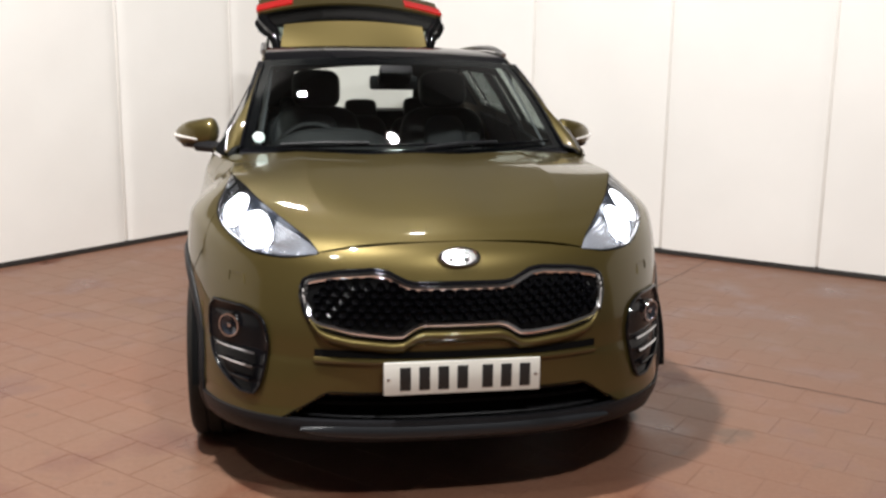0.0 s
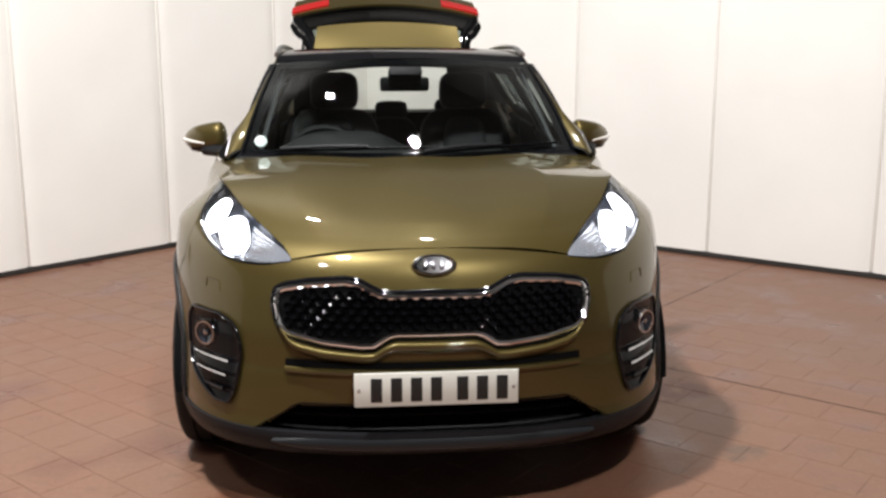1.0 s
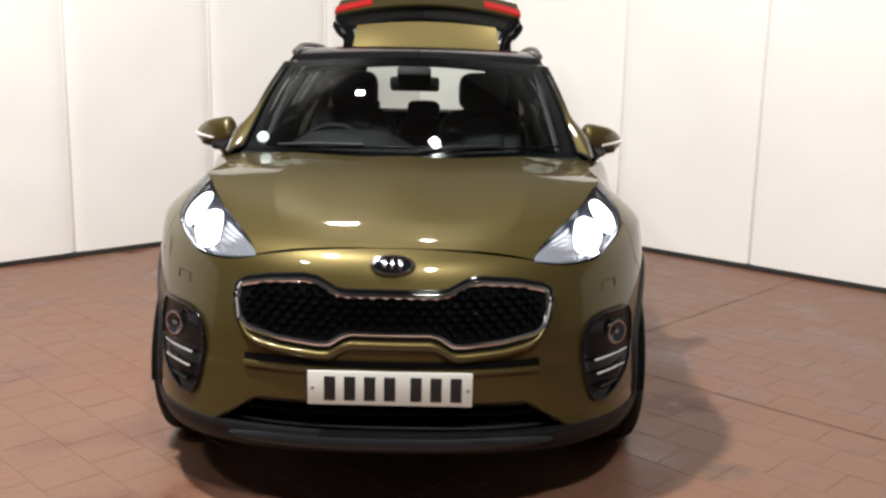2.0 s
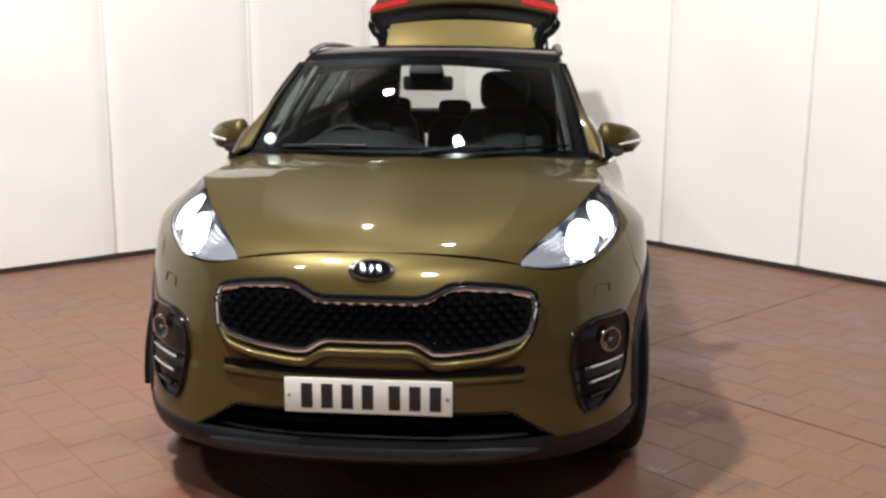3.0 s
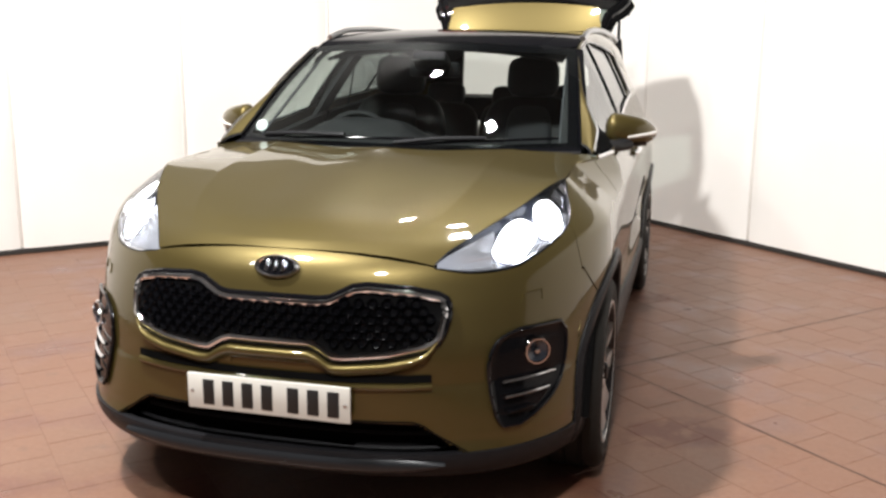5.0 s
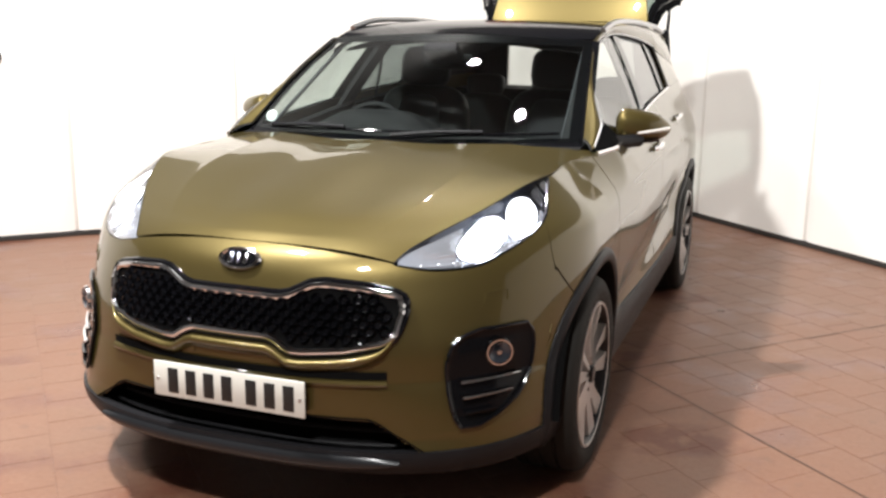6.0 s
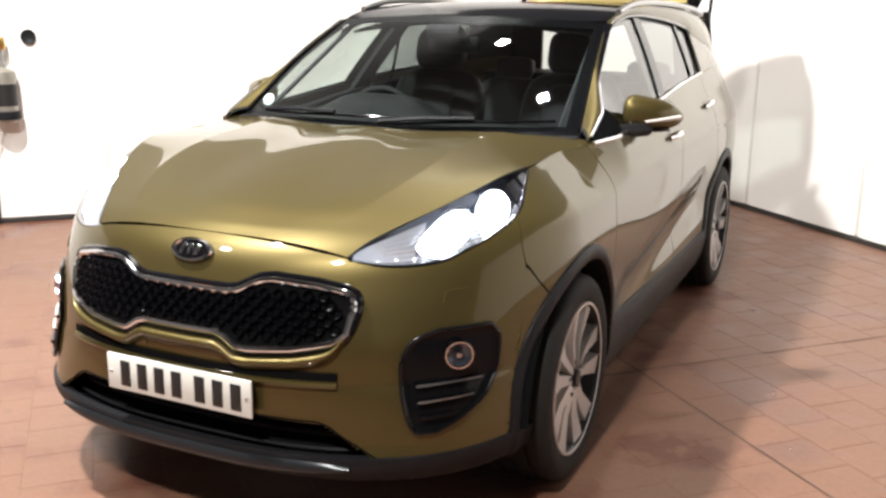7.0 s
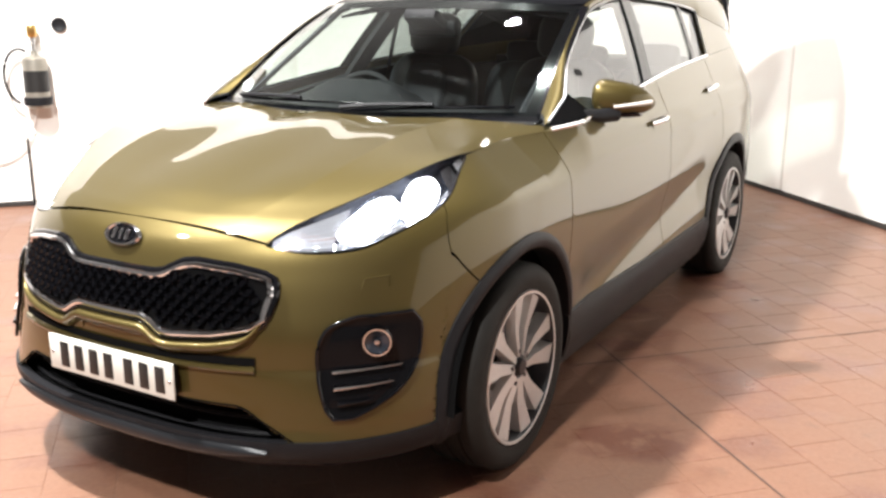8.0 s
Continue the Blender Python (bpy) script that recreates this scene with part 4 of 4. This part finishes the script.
part("steering_hub", b, TRIM, steer)
for a in (0, 180, 270):
    b = block(0.12, 0, 0, 0.13, 0.03, 0.015, 0.004)
    bmesh.ops.transform(b, matrix=sw @ pose(0, 0, -0.012, 0, 0, a), verts=b.verts)
    part("steering_spoke", b, TRIM, steer)


def cushion(cx, cy, cz, sx, sy, sz, m=None, soft=0.5):
    """A rounded pad."""
    def fn(a, v):
        th, ph = math.tau * a, math.pi * (v - 0.5)
        p = Vector((sx / 2 * pw(math.cos(ph), soft) * pw(math.cos(th), soft), sy / 2 * pw(math.cos(ph), soft) * pw(math.sin(th), soft), sz / 2 * pw(math.sin(ph), soft)))
        return Vector((cx, cy, cz)) + ((m or Matrix()) @ p)
    return sheet(fn, 32, 18)


for x in (-0.355, 0.355):
    tilt = pose(0, 0, 0, -14, 0, 0)
    seat = part("front_seat", cushion(x, 2.14, 0.62, 0.52, 0.54, 0.20), LEATHER, car, "black leather front seat")
    part("backrest", cushion(x, 2.42, 0.92, 0.50, 0.16, 0.66, tilt), LEATHER, seat)
    part("back_insert", cushion(x, 2.365, 0.95, 0.24, 0.12, 0.50, tilt), GREYCLOTH, seat, "grey centre panel")
    part("headrest", cushion(x, 2.49, 1.335, 0.265, 0.12, 0.21, tilt, 0.55), LEATHER, seat)
    for dx in (-0.05, 0.05):
        part("headrest_post", tube([(x + dx, 2.46, 1.18), (x + dx, 2.48, 1.27)], 0.007, 6), SATIN, seat)
bench = part("rear_bench", cushion(0, 3.30, 0.60, 1.30, 0.50, 0.18), LEATHER, car, "black leather rear bench")
for x, w in ((-0.42, 0.46), (0.0, 0.36), (0.42, 0.46)):
    part("backrest", cushion(x, 3.60, 0.86, w, 0.16, 0.56, pose(0, 0, 0, -18, 0, 0)), LEATHER, bench)
    part("headrest", cushion(x, 3.70, 1.185 if x else 1.17, 0.25 if x else 0.22, 0.09, 0.14, pose(0, 0, 0, -12, 0, 0)), LEATHER, bench)
part("centre_console", block(0, 2.2, 0.62, 0.26, 0.9, 0.3, 0.05), TRIM, car)
both("seat_belt", lambda a, v: (lerp(0.655, 0.665, v) + 0.06 * a, 2.58 - 0.16 * a + 0.05 * v, lerp(1.40, 0.75, a)), 10, 2, TRIM, thick=0.002)
both("pillar_trim", lambda a, v: (flank(2.4, lerp(1.10, 1.49, v)).x - 0.045, lerp(2.31, 2.45, a) + 0.5 * lerp(-0.06, 0.33, v), lerp(1.10, 1.49, v)), 3, 8, TRIM, thick=0.02)
both("screen_pillar_trim", lambda a, v: (lerp(0.675, 0.61, v) + 0.02 * a - 0.02, lerp(1.36, 2.02, v) + 0.07 * a, lerp(1.10, 1.475, v)), 3, 12, GREYCLOTH, thick=0.008)

# ---- car: open tailgate ----
GATE = [(0, 4.15, 1.585, 0.55), (0.26, 4.36, 1.795, 0.60), (0.50, 4.55, 1.878, 0.665), (0.62, 4.62, 1.925, 0.69), (1.0, 4.90, 2.05, 0.68)]


def gate_point(s, d, off=0.0):
    y = catmull([(g[0], g[1]) for g in GATE], d)
    z = catmull([(g[0], g[2]) for g in GATE], d)
    w = catmull([(g[0], g[3]) for g in GATE], d)
    k = min(1.0, d / 0.35)
    return Vector((s * w, y - 0.16 * s * s * k, z - 0.10 * s * s * k)) + Vector((0, -0.55, 0.83)) * off


GATEGLASS = pane("gate_glass", (0.25, 0.32, 0.29), mirror=0.10)
gate = part("tailgate", sheet(lambda a, v: gate_point(2 * a - 1, lerp(0.60, 1.0, v), -0.012), 30, 16, 0.12), GLOSSBLACK, car, "raised tailgate, open above the roof")
for s in (1, -1):
    part("gate_frame_side", sheet(lambda a, v: gate_point(s * lerp(0.90, 1.0, a), lerp(0.02, 0.62, v), -0.012), 4, 20, 0.05, flip=s < 0), GLOSSBLACK, gate)
part("gate_frame_top", sheet(lambda a, v: gate_point((2 * a - 1) * 0.92, lerp(0.0, 0.12, v), -0.012), 20, 4, 0.04), GLOSSBLACK, gate)
part("roof_spoiler", sheet(lambda a, v: gate_point((2 * a - 1) * lerp(0.96, 0.86, v), lerp(0.0, 0.17, v), 0.012 + 0.055 * v), 30, 10, 0.02), PAINT, gate, "olive-gold roof spoiler")
part("rear_window", sheet(lambda a, v: gate_point((2 * a - 1) * 0.91, lerp(0.11, 0.61, v), 0.0), 30, 12), GATEGLASS, gate, "dark tinted rear window")
part("gate_skin", sheet(lambda a, v: gate_point((2 * a - 1), lerp(0.64, 1.0, v), 0.006), 30, 10, 0.02), PAINT, gate, "olive-gold lower gate panel")
for s in (1, -1):
    part("gate_side", sheet(lambda a, v: gate_point(s * lerp(0.95, 1.03, v), lerp(0.02, 0.66, a), 0.010 - 0.08 * v), 20, 4, 0.006), DARK, gate)
    part("tail_lamp", sheet(lambda a, v: gate_point(s * lerp(0.62, 1.01, a), lerp(0.70, 0.84, v) - 0.02 * a, 0.018), 14, 8, 0.02, flip=s < 0), RED, gate, "red tail lamp")
    part("gas_strut", tube([(s * 0.63, 4.28, 1.30), (s * 0.62, 4.44, 1.60), (s * 0.61, 4.56, 1.80)], lambda t: 0.011 if t < 0.55 else 0.006, 8), PLASTIC, car, "black gas strut")
part("rear_bumper", block(0, 4.40, 0.55, 1.62, 0.20, 0.40, 0.06), PLASTIC, car, "black rear bumper")
part("parcel_shelf", block(0, 3.93, 1.155, 1.26, 0.46, 0.02, 0.006), TRIM, car, "black parcel shelf behind the rear bench")
part("shelf_front", block(0, 3.71, 1.09, 1.26, 0.03, 0.15, 0.01), TRIM, car)
part("gate_header", block(0, 4.14, 1.505, 1.20, 0.08, 0.07, 0.02), TRIM, car)
both("gate_frame", lambda a, v: (lerp(0.49, 0.42, v) + 0.24 * a, lerp(4.38, 4.18, v), lerp(0.75, 1.54, v)), 3, 12, PLASTIC, thick=0.03)

# ---- wall fittings ----


def on_wall(basis, along, out, z):
    return basis @ Vector((along, out, z))


port_a = (Vector((-3.79, 2.962, 0)) - CORNER).dot(DIR_L)
cyl_a = (Vector((-3.915, 2.83, 0)) - CORNER).dot(DIR_L)
inward_l = (BASIS_L.to_3x3() @ Vector((0, 1, 0))).normalized()
face_l = inward_l.to_track_quat("Z", "Y").to_matrix().to_4x4()
port = part("wall_port", lathe([(0.0, 0.004), (0.036, 0.005), (0.046, 0.012), (0.050, 0.012), (0.052, 0.0), (0.052, -0.04)], Matrix.Translation(on_wall(BASIS_L, port_a, 0.042, 1.316)) @ face_l, 32), PLASTIC)
tagged(port, "round black port cover on the white wall", "port")
BRASS = mat("brass_fitting", (0.62, 0.40, 0.14), 0.3, 1.0, 0, 0.1, 40)
STEEL = mat("cylinder_steel", (0.30, 0.28, 0.24), 0.35, 0.6, 0, 0.2, 12, 0.1, 60)
bracket_c = on_wall(BASIS_L, cyl_a, 0.10, 0)
cyl = part("air_canister", lathe([(0.0, 0.735), (0.070, 0.735), (0.085, 0.75), (0.085, 1.06), (0.080, 1.085), (0.06, 1.10), (0.024, 1.11), (0.02, 1.14), (0.0, 1.14)], Matrix.Translation(bracket_c), 32), STEEL)
tagged(cyl, "grey steel air canister strapped to the wall", "canister")
part("valve", lathe([(0.0, 1.235), (0.018, 1.235), (0.020, 1.20), (0.012, 1.19), (0.012, 1.135)], Matrix.Translation(bracket_c), 16), SATIN, cyl)
part("brass_cap", lathe([(0.0, 1.315), (0.03, 1.315), (0.034, 1.30), (0.034, 1.245), (0.026, 1.232), (0.0, 1.232)], Matrix.Translation(bracket_c), 18), BRASS, cyl, "brass valve cap")
part("label_band", lathe([(0.0865, 0.85), (0.0867, 1.0)], Matrix.Translation(bracket_c), 32), INK, cyl, "dark wrapped label")
part("strap", lathe([(0.084, 0.755), (0.098, 0.758), (0.098, 0.812), (0.084, 0.815)], Matrix.Translation(bracket_c), 32), PLASTIC, cyl, "black retaining strap")
wall_block = block(0, 0, 0, 0.16, 0.03, 0.46, 0.01)
bmesh.ops.transform(wall_block, matrix=BASIS_L @ Matrix.Translation((cyl_a, 0.022, 0.88)), verts=wall_block.verts)
part("back_plate", wall_block, SEAM, cyl, "pale mounting plate")
pts = [on_wall(BASIS_L, cyl_a + 0.10 + 0.11 * math.cos(t), 0.10, 0.96 + 0.19 * math.sin(t)) for t in [radians(lerp(115, -80, k / 24)) for k in range(25)]]
part("hose", tube(pts, 0.010, 8), INK, cyl, "thin black hose")
pts = [on_wall(BASIS_L, cyl_a + 0.02 + 0.32 * (t ** 1.5), 0.07, 0.74 - 0.36 * math.sin(t * math.pi * 0.5)) for t in [k / 20 for k in range(21)]]
cable = part("air_hose", tube(pts, 0.008, 8), SEAM, None)
tagged(cable, "pale air hose drooping along the white wall", "hose")
pipe_a = (Vector((-3.99, 2.75, 0)) - CORNER).dot(DIR_L)
pipe = part("wall_pipe", tube([on_wall(BASIS_L, pipe_a, 0.05, 0.0), on_wall(BASIS_L, pipe_a, 0.05, 0.25), on_wall(BASIS_L, pipe_a, 0.05, 0.52)], 0.008, 8), INK)
tagged(pipe, "thin dark upright pipe against the white wall", "pipe")

# ---- floor tiles, laid square to the room ----
TILE_L, TILE_W, GAP = 0.225, 0.225, 0.0032
ORIGIN = Vector((0.877, 1.942, 0))


def tile_mesh(name):
    bm = bmesh.new()
    l, w = TILE_L / 2 - GAP / 2, TILE_W / 2 - GAP / 2
    e = 0.001
    hi = [bm.verts.new((x, y, 0.0)) for x, y in ((-l + e, -w + e), (l - e, -w + e), (l - e, w - e), (-l + e, w - e))]
    lo = [bm.verts.new((x, y, -0.0022)) for x, y in ((-l, -w), (l, -w), (l, w), (-l, w))]
    bm.faces.new(hi)
    for k in range(4):
        bm.faces.new([lo[k], lo[(k + 1) % 4], hi[(k + 1) % 4], hi[k]])
    me = bpy.data.meshes.new(name)
    bm.to_mesh(me)
    bm.free()
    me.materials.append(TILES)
    return me


TILE_BASIS = Matrix((DIR_R, -DIR_L, Vector((0, 0, 1)))).transposed().to_4x4()
mesh = tile_mesh("tile")
verts, faces = [], []
shape = [tuple(v.co) for v in mesh.vertices]
polys = [tuple(p.vertices) for p in mesh.polygons]
rnd = random.Random(4)
count = 0
for row in range(-36, 36):
    for col in range(-36, 36):
        a = (col + 0.5 * (row % 2)) * TILE_L + (0.011 if col >= 0 else 0.0)
        b = (row + 0.5) * TILE_W + (0.008 if row >= 0 else 0.0)
        c = ORIGIN + DIR_R * a - DIR_L * b
        rel = c - CORNER
        if rel.dot(DIR_R) < 0.1 or rel.dot(DIR_L) < 0.1 or rel.dot(DIR_R) > ROOM - 0.1 or rel.dot(DIR_L) > ROOM - 0.1:
            continue
        m = Matrix.Translation((c.x, c.y, rnd.uniform(-0.0003, 0.0003))) @ TILE_BASIS @ pose(0, 0, 0, rnd.uniform(-0.06, 0.06), rnd.uniform(-0.06, 0.06), 0)
        if 0.95 < c.x < 3.2 and 0.2 < c.y < 5.2 and count < 300:
            ob = new("tile", mesh)
            ob.matrix_world = m
            ob.parent = floor
            count += 1
        else:
            n = len(verts)
            verts += [tuple(m @ Vector(p)) for p in shape]
            faces += [tuple(n + i for i in p) for p in polys]
rest = bpy.data.meshes.new("tile_field")
rest.from_pydata(verts, [], faces)
rest.materials.append(TILES)
field = new("tile_field", rest)
field.parent = floor
tagged(field, kind="stuff")

# two open slab joints that cross beside the car
for name, d, a0, a1 in (("slab_joint", DIR_R, -0.2, 3.6), ("slab_joint", -DIR_L, -0.2, 3.4)):
    bm = bmesh.new()
    side = Vector((-d.y, d.x, 0))
    n = 60
    edge = []
    for k in range(n + 1):
        p = ORIGIN + d * lerp(a0, a1, k / n) + side * (0.006 + 0.002 * noise.noise(Vector((k * 0.7, d.x * 5, 0))))
        w = 0.0032 + 0.0014 * noise.noise(Vector((k * 0.9, 3, d.y)))
        edge.append((bm.verts.new((*(p + side * w).xy, 0.0012)), bm.verts.new((*(p - side * w).xy, 0.0012))))
    for (a, b_), (e, f) in zip(edge, edge[1:]):
        bm.faces.new([a, b_, f, e])
    part(name, bm, JOINT, floor, "dark open slab joint")
